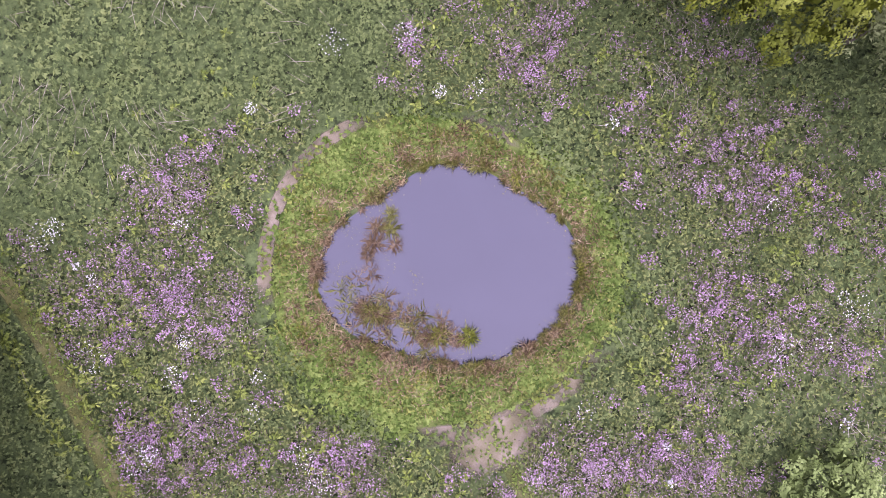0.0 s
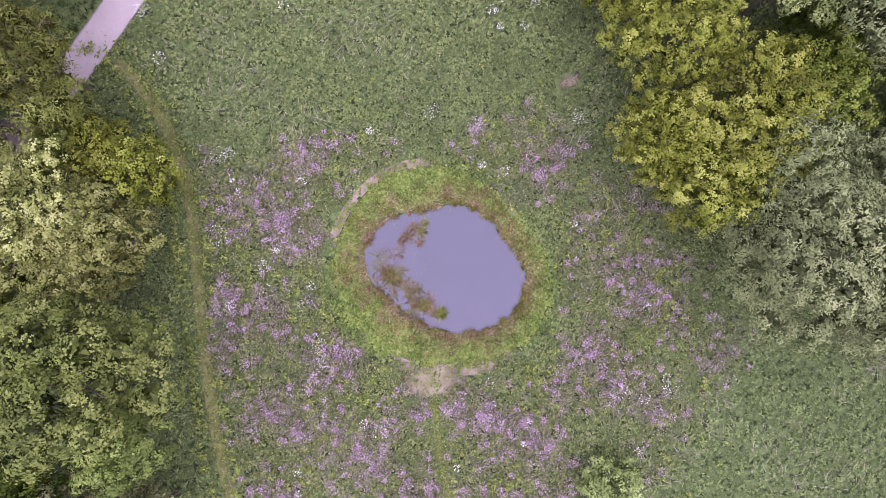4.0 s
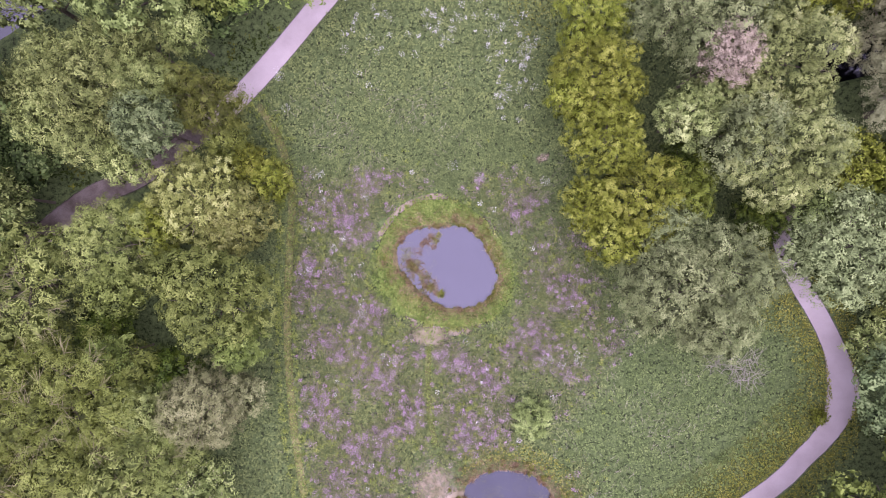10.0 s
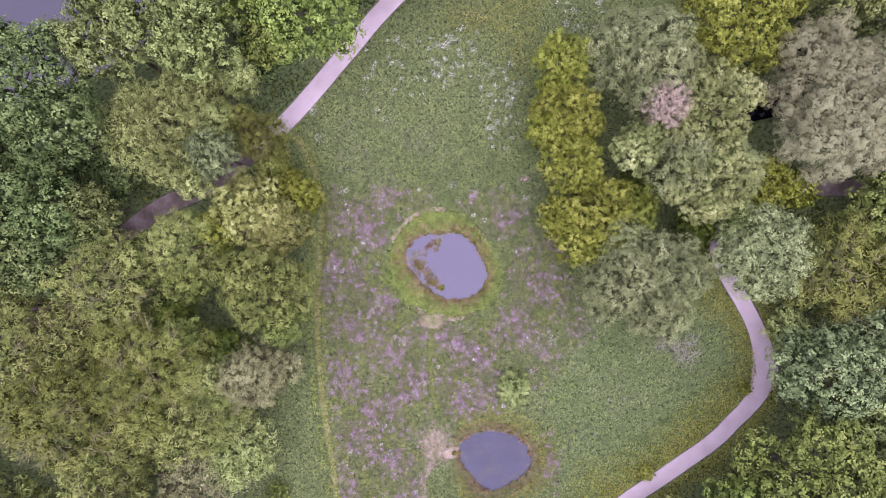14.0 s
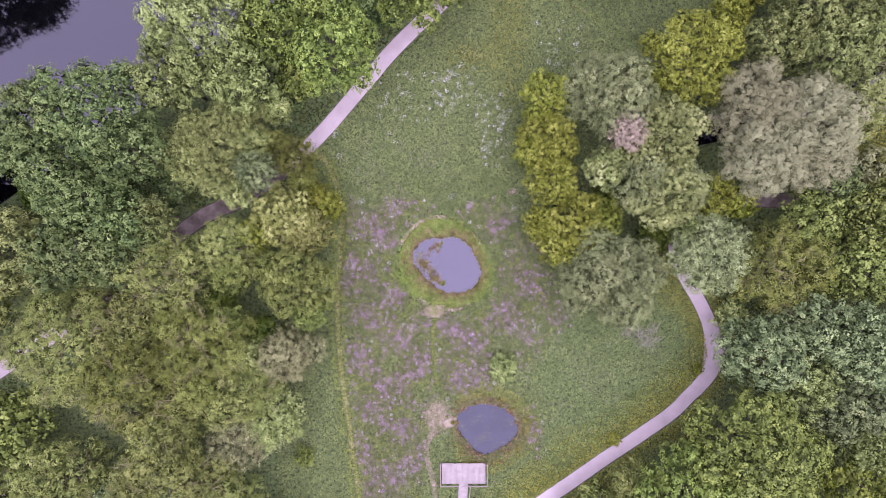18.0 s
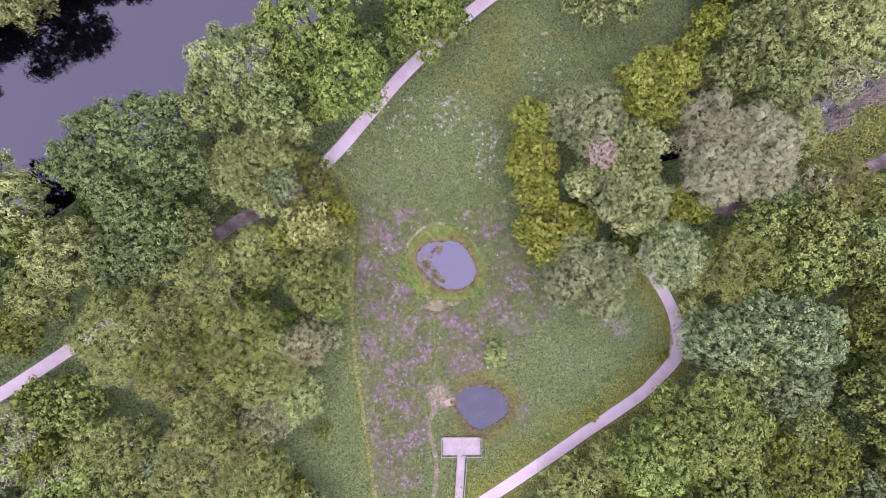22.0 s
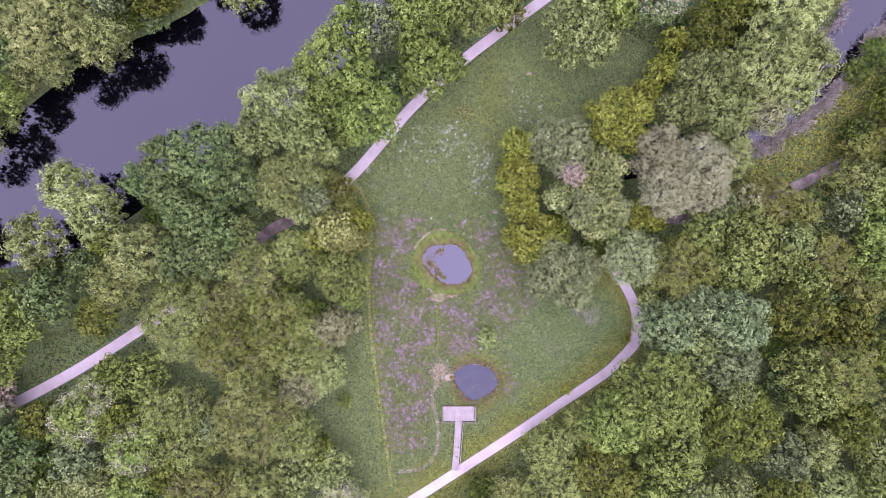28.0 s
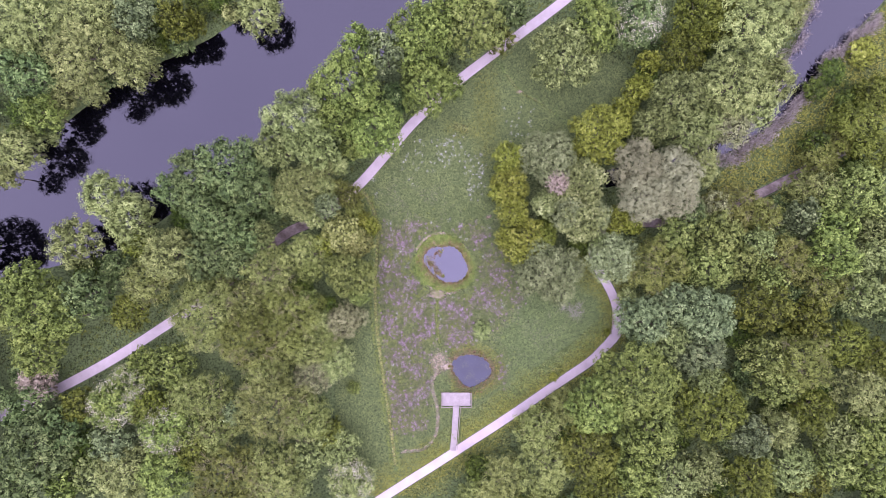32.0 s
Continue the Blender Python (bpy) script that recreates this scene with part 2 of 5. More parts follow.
def box_bm(bm, x0, x1, y0, y1, z0, z1, bevel=0.0):
    m = Matrix.Translation(((x0 + x1) / 2, (y0 + y1) / 2, (z0 + z1) / 2)) @ Matrix.Diagonal((x1 - x0, y1 - y0, z1 - z0, 1))
    g = bmesh.ops.create_cube(bm, size=1, matrix=m)
    if bevel:
        es = {e for vv in g["verts"] for e in vv.link_edges}
        bmesh.ops.bevel(bm, geom=list(es), offset=bevel, segments=1, affect="EDGES")


def bm_mesh(name, bm):
    me = bpy.data.meshes.new(name)
    bm.to_mesh(me)
    bm.free()
    return me


# ---- the lie of the land ----
def outline(theta, h):
    r = np.full_like(theta, h[0])
    for k in range(1, (len(h) - 1) // 2 + 1):
        r = r + h[2 * k - 1] * np.cos(k * theta) + h[2 * k] * np.sin(k * theta)
    return r


POND_A = ((0.71, -2.66), (3.70, -0.04, -0.14, 0.27, -0.41, -0.17, 0.08, -0.03, -0.18))
RING_A = ((0.39, -2.94), (5.58, -0.20, 0.17, 0.13, -0.38, 0.0, -0.22, 0.02, -0.01))
POND_B = ((5.45, -22.86), (3.24, -0.11, 0.30, 0.28, -0.11, 0.10, 0.21, 0.06, -0.12))
RIVER = [(-98.49, 0.11), (-82.67, 4.32), (-66.86, 10.65), (-55.26, 19.30), (-37.4, 29.4), (-26.1, 37.7), (-12.3, 49.9), (3.5, 63.6)]
RIVER_HALF = [9.4, 9.8, 12.4, 12.9, 11.6, 11.0, 11.0, 11.0]
STREAM = [(86.05, 63.38), (75.50, 46.50), (68.12, 35.43), (62.32, 26.26), (53.36, 19.61), (43.87, 15.92), (30.16, 12.97)]
STREAM_HALF = [7.0, 5.6, 3.2, 1.9, 1.5, 1.5, 1.6]
PATH_N = [(32.27, 54.41), (22.78, 46.50), (16.45, 41.65), (9.07, 36.17), (2.32, 30.90), (-5.17, 23.94), (-9.91, 18.45), (-16.45, 11.18), (-23.62, 5.59), (-29.42, 2.74), (-36.28, -2.85), (-43.66, -8.86), (-51.04, -13.81), (-61.58, -20.56), (-72.13, -26.26), (-83.73, -31.74)]
PATH_S = [(-15.18, -48.93), (-7.28, -43.87), (1.69, -38.17), (12.23, -31.32), (19.61, -26.26), (27.00, -21.30), (29.6, -18.9), (31.6, -16.8), (32.9, -13.9), (32.4, -10.6), (31.0, -7.28), (28.75, -3.2), (28.05, 0.8), (30.3, 3.9), (36.5, 4.9), (42.81, 4.95), (51.25, 6.96), (59.16, 10.33), (67.07, 14.34), (77.61, 19.61)]
TRAIL_W = [(-15.40, 11.28), (-13.92, 9.39), (-12.65, 6.43), (-12.13, 3.27), (-12.34, -0.95), (-12.65, -7.28), (-12.34, -14.66), (-11.39, -22.04), (-10.23, -29.95), (-9.28, -36.80), (-8.75, -41.23)]
TRAIL_C = [(-0.84, -7.49), (-1.16, -11.49), (-0.95, -15.71), (-0.42, -18.66)]
TRAIL_P = [(-0.63, -22.04), (-2.11, -25.20), (-1.27, -28.58), (-0.95, -31.53), (-1.48, -34.90), (-3.80, -37.33), (-8.65, -37.86)]
TRAIL_D = [(10.12, 35.12), (14.13, 29.63), (18.35, 27.10), (22.78, 23.52)]


def smooth_line(pts, step=1.0):
    """A Catmull-Rom line through a few points."""
    p = np.array(pts, float)
    q = np.vstack([2 * p[0] - p[1], p, 2 * p[-1] - p[-2]])
    out = []
    for i in range(1, len(q) - 2):
        a, b, c, d = q[i - 1:i + 3]
        n = max(2, int(np.linalg.norm(c - b) / step))
        t = np.linspace(0, 1, n, endpoint=False)[:, None]
        out.append(0.5 * (2 * b + (c - a) * t + (2 * a - 5 * b + 4 * c - d) * t ** 2 + (3 * b - a - 3 * c + d) * t ** 3))
    return np.vstack([*out, p[-1:]])


def dist_line(x, y, line, half=None):
    """Distance to a line; less a half width that changes along it."""
    p = np.c_[x, y]
    best = np.full(len(p), 1e9)
    for i in range(len(line) - 1):
        a, b = np.array(line[i]), np.array(line[i + 1])
        t = np.clip(((p - a) @ (b - a)) / ((b - a) @ (b - a)), 0, 1)
        d = np.hypot(*(p - a - t[:, None] * (b - a)).T)
        if half is not None:
            d = d - (half[i] + t * (half[i + 1] - half[i]))
        best = np.minimum(best, d)
    return best


def pond_d(x, y, pond):
    (cx, cy), h = pond
    return np.hypot(x - cx, y - cy) - outline(np.arctan2(y - cy, x - cx), h)


def water_d(x, y):
    return np.minimum.reduce([pond_d(x, y, POND_A), pond_d(x, y, POND_B), dist_line(x, y, RIVER, RIVER_HALF), dist_line(x, y, STREAM, STREAM_HALF)])


def land_z(x, y):
    s = np.clip((0.7 - water_d(x, y)) / 1.6, 0, 1)
    roll = 0.05 * np.sin(x * 0.7 + 1.3 * np.sin(y * 0.31)) * np.cos(y * 0.53)
    return roll * (1 - s) - 0.75 * s * s * (3 - 2 * s)


LINES = {k: smooth_line(v) for k, v in dict(n=PATH_N, s=PATH_S, w=TRAIL_W, c=TRAIL_C, p=TRAIL_P, d=TRAIL_D).items()}


def axis(inner, fine, mid, coarse):
    a = np.arange(-inner, inner + 1e-6, fine)
    b = np.arange(inner + coarse, mid, coarse)
    far = np.array([mid * 1.15 ** k for k in range(1, 25)])
    return np.r_[-far[::-1], -b[::-1], a, b, far]


gx, gy = axis(12, 0.35, 100, 1.25), axis(30, 0.35, 66, 1.25)
X, Y = np.meshgrid(gx, gy)
Z = land_z(X.ravel(), Y.ravel())
nx, ny = len(gx), len(gy)
I = np.arange(nx * ny).reshape(ny, nx)
ground_me = quads_mesh("ground", np.c_[X.ravel(), Y.ravel(), Z], np.stack([I[:-1, :-1], I[:-1, 1:], I[1:, 1:], I[1:, :-1]], -1).reshape(-1, 4))
ground_me.polygons.foreach_set("use_smooth", np.ones(len(ground_me.polygons), bool))
tagged(part("ground", ground_me, M_GROUND), "dark green grassy earth of a riverside meadow", "ground", kind="structure")


def disc(name, pond, z, grow, mat, label):
    (cx, cy), h = pond
    th = np.linspace(0, 2 * np.pi, 96, endpoint=False)
    r = outline(th, h) + grow
    v, f = [(cx, cy, z)], []
    for k in (0.5, 1.0):
        v += [(cx + k * a * math.cos(t), cy + k * a * math.sin(t), z) for a, t in zip(r, th)]
    bm = bmesh.new()
    vs = [bm.verts.new(p) for p in v]
    for i in range(96):
        j = (i + 1) % 96
        bm.faces.new((vs[0], vs[1 + i], vs[1 + j]))
        bm.faces.new((vs[1 + i], vs[97 + i], vs[97 + j], vs[1 + j]))
    return tagged(part(name, bm_mesh(name, bm), mat), label, "water", kind="structure")


disc("pond_water", POND_A, -0.28, 0.4, M_POND, "still murky pond water mirroring a grey-lilac sky")
disc("pond_water", POND_B, -0.28, 0.4, M_POND2, "still pond water with a thin film of weed")


def strip(name, line, half, z, mat, label, category, cols=7, lift=True, fade=0.0, edge_to=1.0):
    """A strip along a line; 'edge' runs from 0 at its sides to 1 inside."""
    L = np.array(line)
    tan = unit(np.gradient(L, axis=0))
    side = np.c_[-tan[:, 1], tan[:, 0]]
    hw = np.broadcast_to(np.asarray(half, float), (len(L),))
    u = np.linspace(-1, 1, cols)
    p = L[:, None] + side[:, None] * (hw[:, None, None] * u[None, :, None])
    zz = land_z(p[..., 0].ravel(), p[..., 1].ravel()).reshape(p.shape[:2]) + z if lift else np.full(p.shape[:2], z)
    v = np.concatenate([p, zz[..., None]], -1).reshape(-1, 3)
    n = len(L)
    J = np.arange(n * cols).reshape(n, cols)
    me = quads_mesh(name, v, np.stack([J[:-1, :-1], J[:-1, 1:], J[1:, 1:], J[1:, :-1]], -1).reshape(-1, 4))
    e = np.clip((1 - np.abs(u)) / 0.45, 0, edge_to)[None, :] * np.ones((n, 1))
    if fade:
        run = np.r_[0, np.cumsum(np.linalg.norm(np.diff(L, axis=0), axis=1))]
        e = e * np.clip(np.minimum(run, run[-1] - run) / fade, 0, 1)[:, None]
    me.attributes.new("edge", "FLOAT", "POINT").data.foreach_set("value", e.ravel().astype(np.float32))
    return tagged(part(name, me, mat), label, category, kind="structure")


def patch(name, x, y, rx, ry, turn, z, mat, label, strength=0.75):
    """A rounded bare patch whose edge breaks up into the grass."""
    rings, seg = 6, 28
    v, e = [], []
    for k in range(rings + 1):
        for j in range(seg):
            t = 2 * math.pi * j / seg
            q = k / rings
            a, b = rx * q * math.cos(t), ry * q * math.sin(t)
            c, s = math.cos(radians(turn)), math.sin(radians(turn))
            v.append((x + a * c - b * s, y + a * s + b * c))
            e.append(min(1, (1 - q) * 1.6) * strength)
    v = np.array(v)
    zz = land_z(v[:, 0], v[:, 1]) + z
    f = [(k * seg + j, k * seg + (j + 1) % seg, (k + 1) * seg + (j + 1) % seg, (k + 1) * seg + j) for k in range(rings) for j in range(seg)]
    me = quads_mesh(name, np.c_[v, zz], np.array(f))
    me.attributes.new("edge", "FLOAT", "POINT").data.foreach_set("value", np.array(e, np.float32))
    return tagged(part(name, me, mat), label, "ground", kind="structure")


strip("river_water", smooth_line(RIVER, 3), 14.0, -0.3, M_RIVER, "broad calm river mirroring sky and dark trees", "water", lift=False)
strip("stream_water", smooth_line(STREAM, 3), np.interp(np.linspace(0, 1, len(smooth_line(STREAM, 3))), np.linspace(0, 1, 7), STREAM_HALF) + 1.0, -0.3, M_RIVER, "narrow calm stream between reeds and willows", "water", lift=False)
strip("path_north", LINES["n"], 1.02, 0.065, M_GRAVEL, "pale pinkish gravel footpath with ragged grass edges", "path")
# brown mud over the gravel, its colour also holding the trees' shade
strip("path_mud_shade", [q for q in LINES["n"] if -47 < q[0] < -17.5], 1.12, 0.072, M_MUD_SHADE, "muddy brown stretch of gravel path, darkened for tree shade", "path", fade=3.5)
strip("path_mud_shade", [q for q in LINES["s"] if 27 < q[0] < 74 and q[1] > -1.5], 1.02, 0.068, M_MUD_SHADE, "muddy brown stretch of gravel path, darkened for tree shade", "path", fade=3.0)
strip("path_south", LINES["s"], 0.92 + 0.6 * np.exp(-((LINES["s"] - np.array([33.2, -13.6])) ** 2).sum(1) / 8.0), 0.06, M_GRAVEL, "pale pinkish gravel footpath curving round the meadow", "path")
south = smooth_line(PATH_S[1:11])
turn_s = unit(np.gradient(south, axis=0))
strip("grass_verge", south + 3.0 * np.c_[-turn_s[:, 1], turn_s[:, 0]], 2.4, 0.03, M_RING, "yellow-green grass verge beside the gravel path", "grass", edge_to=0.6, fade=8.0)
strip("trail_west", LINES["w"], 0.45, 0.03, M_TRAIL, "narrow trodden earth trail along the meadow edge", "path", fade=1.0, edge_to=0.54)
strip("trail_centre", LINES["c"], 0.36, 0.02, M_TRAIL, "faint trodden trail between the two ponds", "path", fade=1.0, edge_to=0.45)
strip("trail_platform", LINES["p"], 0.5, 0.03, M_SAND, "faint trodden trail past the pond platform", "path", fade=1.0, edge_to=0.46)
strip("trail_north", LINES["d"], 0.3, 0.02, M_TRAIL, "faint trodden diagonal trail in rough grass", "path", fade=3.0, edge_to=0.40)
th = np.linspace(0, 2 * np.pi, 90)
rr = outline(th, RING_A[1])
ring_line = np.c_[RING_A[0][0] + rr * np.cos(th), RING_A[0][1] + rr * np.sin(th)]
inner = POND_A[0] + (ring_line - POND_A[0]) * 0.62
strip("mown_ring", (ring_line + inner) / 2, 1.3, 0.012, M_RING, "short bright grass between the pond and its ring trail", "grass", edge_to=0.8)


def arc_line(a0, a1, off=0.0):
    t = np.radians(np.linspace(a0, a1, 24))
    r = outline(t, RING_A[1]) + off
    return np.c_[RING_A[0][0] + r * np.cos(t), RING_A[0][1] + r * np.sin(t)]


strip("bare_ring_trail", arc_line(78, 165, 0.0), 0.33, 0.022, M_SAND, "bare pinkish earth trodden round the pond", "path", fade=1.6, edge_to=0.6)
strip("bare_ring_trail", arc_line(215, 318, 0.1), 0.45, 0.022, M_SAND, "bare sandy earth trodden round the pond", "path", fade=2.0, edge_to=0.52)
strip("bare_ring_trail", arc_line(20, 62, 0.1), 0.35, 0.022, M_SAND, "patchy bare earth trodden round the pond", "path", fade=1.5, edge_to=0.48)
patch("bare_patch", -1.0, -8.5, 2.4, 1.3, -8, 0.030, M_SAND, "bare sandy patch where trails meet", 0.8)
patch("bare_patch", 8.5, 6.0, 1.05, 0.6, 30, 0.03, M_SAND, "small bare patch of earth in grass", 0.55)
patch("bare_patch", -0.8, -21.2, 3.2, 4.3, -12, 0.026, M_SAND, "bare sandy landing beside the pond", 0.52)
patch("bare_patch", 1.0, -21.9, 1.7, 1.0, 15, 0.03, M_SAND, "bare sandy spit at the pond edge")
patch("bare_patch", 3.5, 22.5, 3.0, 1.6, -15, 0.026, M_TRAIL, "dry yellowish patch in rough grass", 0.45)
patch("bare_patch", 14.2, 29.3, 1.0, 0.5, 10, 0.026, M_SAND, "small bare earth patch on a trail")


# ---- trees ----
STYLES = {
    # boughs, their size, gap between sprays, spray size, its reach outwards, leaf length, leaf width
    "puff": (36, 0.245, 0.44, 0.29, 0.60, 0.58, 0.46),
    "dome": (42, 0.215, 0.38, 0.24, 0.50, 0.62, 0.46),
    "soft": (34, 0.25, 0.42, 0.30, 1.25, 0.72, 0.25),
    "wisp": (30, 0.265, 0.44, 0.34, 1.10, 0.82, 0.19),
}


def crown_mesh(seed, style, R, grade):
    """A domed crown of swelling boughs, closely set with leaf sprays; R in radius and 2.1 R tall."""
    r = np.random.default_rng(seed)
    boughs, bsize, gap, spray, reach, ll, lw = STYLES[style]
    thin = style in ("soft", "wisp")
    # how much wider the sprays stand, their leaves, and the size of these, from near trees to far ones
    wide, per, leaf = ((1.0, 27, 0.57), (1.25, 10, 0.88), (1.62, 7, 1.02))[grade]
    leaf = leaf * (0.86 if thin and grade else 1.0)
    per = per + (4 if thin else 0)
    k = np.arange(boughs)
    top = int(boughs * 0.66)
    rho = np.where(k < top, 0.76 * np.sqrt((k + 0.1 + 0.8 * r.random(boughs)) / top), 0.70 + 0.16 * r.random(boughs)) * R
    az = k * 2.39996 + 0.5 * r.random(boughs) + 6.28 * r.random()
    zc = np.where(k < top, 1.02 + 0.82 * np.sqrt(1 - (rho / R).clip(0, 1) ** 2) + 0.46 * (r.random(boughs) - 0.5), 0.95 + 0.35 * r.random(boughs)) * R
    br = bsize * R * (0.52 + 0.66 * r.random(boughs))
    # the heart of the crown, below and between the boughs
    k, rho, az = np.r_[k, boughs], np.r_[rho, 0], np.r_[az, 0]
    zc, br = np.r_[zc, 1.16 * R], np.r_[br, 0.60 * R]
    boughs += 1
    bc = np.c_[rho * np.cos(az), rho * np.sin(az), zc]
    mood = r.random(boughs)
    size, step = spray * (0.12 + 0.88 * wide), gap * wide
    cs, os_, ms = [], [], []
    for i in range(boughs):
        n = int(4 * math.pi * br[i] ** 2 / step ** 2)
        j = np.arange(n) + 0.5
        ph, ct = j * 2.39996 + 0.8 * r.normal(size=n), 1 - 2 * j / n
        st = np.sqrt(1 - ct ** 2)
        o = unit(np.c_[st * np.cos(ph), st * np.sin(ph), ct] + 0.10 * r.normal(size=(n, 3)))
        p = bc[i] + o * br[i] * (0.88 + 0.16 * r.random((n, 1)) + 0.16 * r.random((n, 1)) ** 5)
        keep = (o[:, 2] > -0.12) | ((np.hypot(p[:, 0], p[:, 1]) > 0.85 * R) & (o[:, 2] > -0.45))
        for m in range(boughs):
            if m != i:
                keep &= np.linalg.norm(p - bc[m], axis=1) > 0.97 * br[m]
        cs.append(p[keep]), os_.append(o[keep]), ms.append(np.full(int(keep.sum()), mood[i]))
    c, o, mood = np.vstack(cs), np.vstack(os_), np.concatenate(ms)
    tone = np.clip(0.50 * mood + 0.50 * r.random(len(c)), 0, 1)
    k = np.repeat(np.arange(len(c)), per)
    n = len(k)
    big = (size * (0.7 + 0.6 * r.random(len(c))))[k]
    up = unit(o[k] + np.array([0, 0, 0.35]))
    d = unit(r.normal(size=(n, 3)) + 0.9 * up)
    p = c[k] + d * (big * (0.45 + 0.6 * r.random(n)))[:, None] + up * ((reach - 0.5) * big * r.random(n))[:, None]
    nrm = unit(0.40 * d + 0.90 * up + 0.18 * r.normal(size=d.shape))
    along = unit(d + 0.6 * r.normal(size=d.shape) + (0.7 * up if style in ("soft", "wisp") else 0))
    s = big * (0.7 + 0.6 * r.random(n)) * leaf
    v, f = leaf_tris(p, along, nrm, ll * s, 1.3 * lw * s)
    # inner sprays that close the crown below its surface, coloured darker as shade
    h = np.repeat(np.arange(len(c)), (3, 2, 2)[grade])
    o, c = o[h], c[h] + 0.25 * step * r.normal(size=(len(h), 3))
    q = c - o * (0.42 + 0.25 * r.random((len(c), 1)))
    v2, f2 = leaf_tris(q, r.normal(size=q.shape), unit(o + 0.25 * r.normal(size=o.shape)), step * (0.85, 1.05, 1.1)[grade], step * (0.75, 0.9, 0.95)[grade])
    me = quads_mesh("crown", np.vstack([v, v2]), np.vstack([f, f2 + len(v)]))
    # lowered tone of the inner sprays paints shade into creases between boughs
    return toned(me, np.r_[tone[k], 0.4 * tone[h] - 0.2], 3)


def trunk_mesh(seed):
    r = random.Random(seed)
    bm = bmesh.new()

    def limb(a, b, ra, rb, seg=7):
        a, b = Vector(a), Vector(b)
        q = (b - a).to_track_quat("Z", "Y").to_matrix().to_4x4()
        bmesh.ops.create_cone(bm, cap_ends=True, segments=seg, radius1=ra, radius2=rb, depth=(b - a).length, matrix=Matrix.Translation((a + b) / 2) @ q)

    limb((0, 0, -0.15), (0.1, 0.05, 3.2), 0.32, 0.22, 9)
    limb((0.1, 0.05, 3.1), (0, 0.2, 8.2), 0.22, 0.06)
    for i in range(9):
        a = i * 2.4 + r.random()
        z = 2.8 + 0.5 * i
        e = (3.3 * math.cos(a), 3.3 * math.sin(a), z + 1.6 + r.random())
        limb((0.05, 0.1, z), e, 0.11, 0.03, 5)
        limb(tuple(0.5 * q for q in (e[0], e[1], e[2] + z)), (e[0] * 0.9 + 0.8 * math.sin(a), e[1] * 0.9 - 0.8 * math.cos(a), e[2] + 0.9), 0.06, 0.015, 4)
    return bm_mesh("trunk", bm)


SIZES = (1.6, 2.6, 3.8, 5.0, 6.6)
CROWNS = {}


def crown_for(style, radius, variant, grade):
    """Crowns are shared between trees of about the same size."""
    Rn = min(SIZES, key=lambda q: abs(math.log(q / radius)))
    key = style, Rn, variant, grade
    if key not in CROWNS:
        CROWNS[key] = crown_mesh(variant * 17 + int(Rn * 10) + 100 * len(style), style, Rn, grade)
    return CROWNS[key], Rn


TRUNKS = [trunk_mesh(i) for i in range(3)]


def blossom_mesh(seed, count):
    r = np.random.default_rng(seed)
    c = r.random((count // 14, 2))
    az, zc = c[:, 0] * 6.283, 0.1 + 0.85 * c[:, 1]
    rad = np.sqrt(1 - 0.9 * zc ** 2) * 4.7
    cc = np.c_[rad * np.cos(az), rad * np.sin(az), 6.9 + zc * 4.0]
    k = np.repeat(np.arange(len(cc)), 14)
    p = cc[k] + r.normal(size=(len(k), 3)) * np.array([0.5, 0.5, 0.3])
    n = unit(r.normal(size=p.shape) * 0.4 + np.array([0, 0, 1]))
    v, f = leaf_quads(p, r.normal(size=p.shape), n, 0.10 + 0.10 * r.random(len(k)), 0.12)
    return quads_mesh("blossom", v, f)


BLOSSOM = [blossom_mesh(91, 900), blossom_mesh(92, 1700)]


def twig_mesh(seed):
    """Pale bare twigs that fan out over a crown."""
    r = np.random.default_rng(seed)
    fans, per = 34, 5
    rho, az = 0.86 * np.sqrt(r.random(fans)), 6.283 * r.random(fans)
    k = np.repeat(np.arange(fans), per)
    c = np.c_[5.0 * rho * np.cos(az), 5.0 * rho * np.sin(az), 5.4 + 4.9 * np.sqrt(1 - 0.9 * rho ** 2)][k]
    a = az[k] + 0.9 * r.normal(size=len(k))
    d = unit(np.c_[np.cos(a), np.sin(a), 0.35 + 0.5 * r.random(len(k))])
    ln = 0.9 + 1.1 * r.random(len(k))
    v, f = leaf_quads(c + d * ln[:, None] * 0.4, d, unit(np.c_[0.3 * r.normal(size=(len(k), 2)), np.ones(len(k))]), ln, 0.032, 0.02)
    return quads_mesh("twig_fan", v, f)


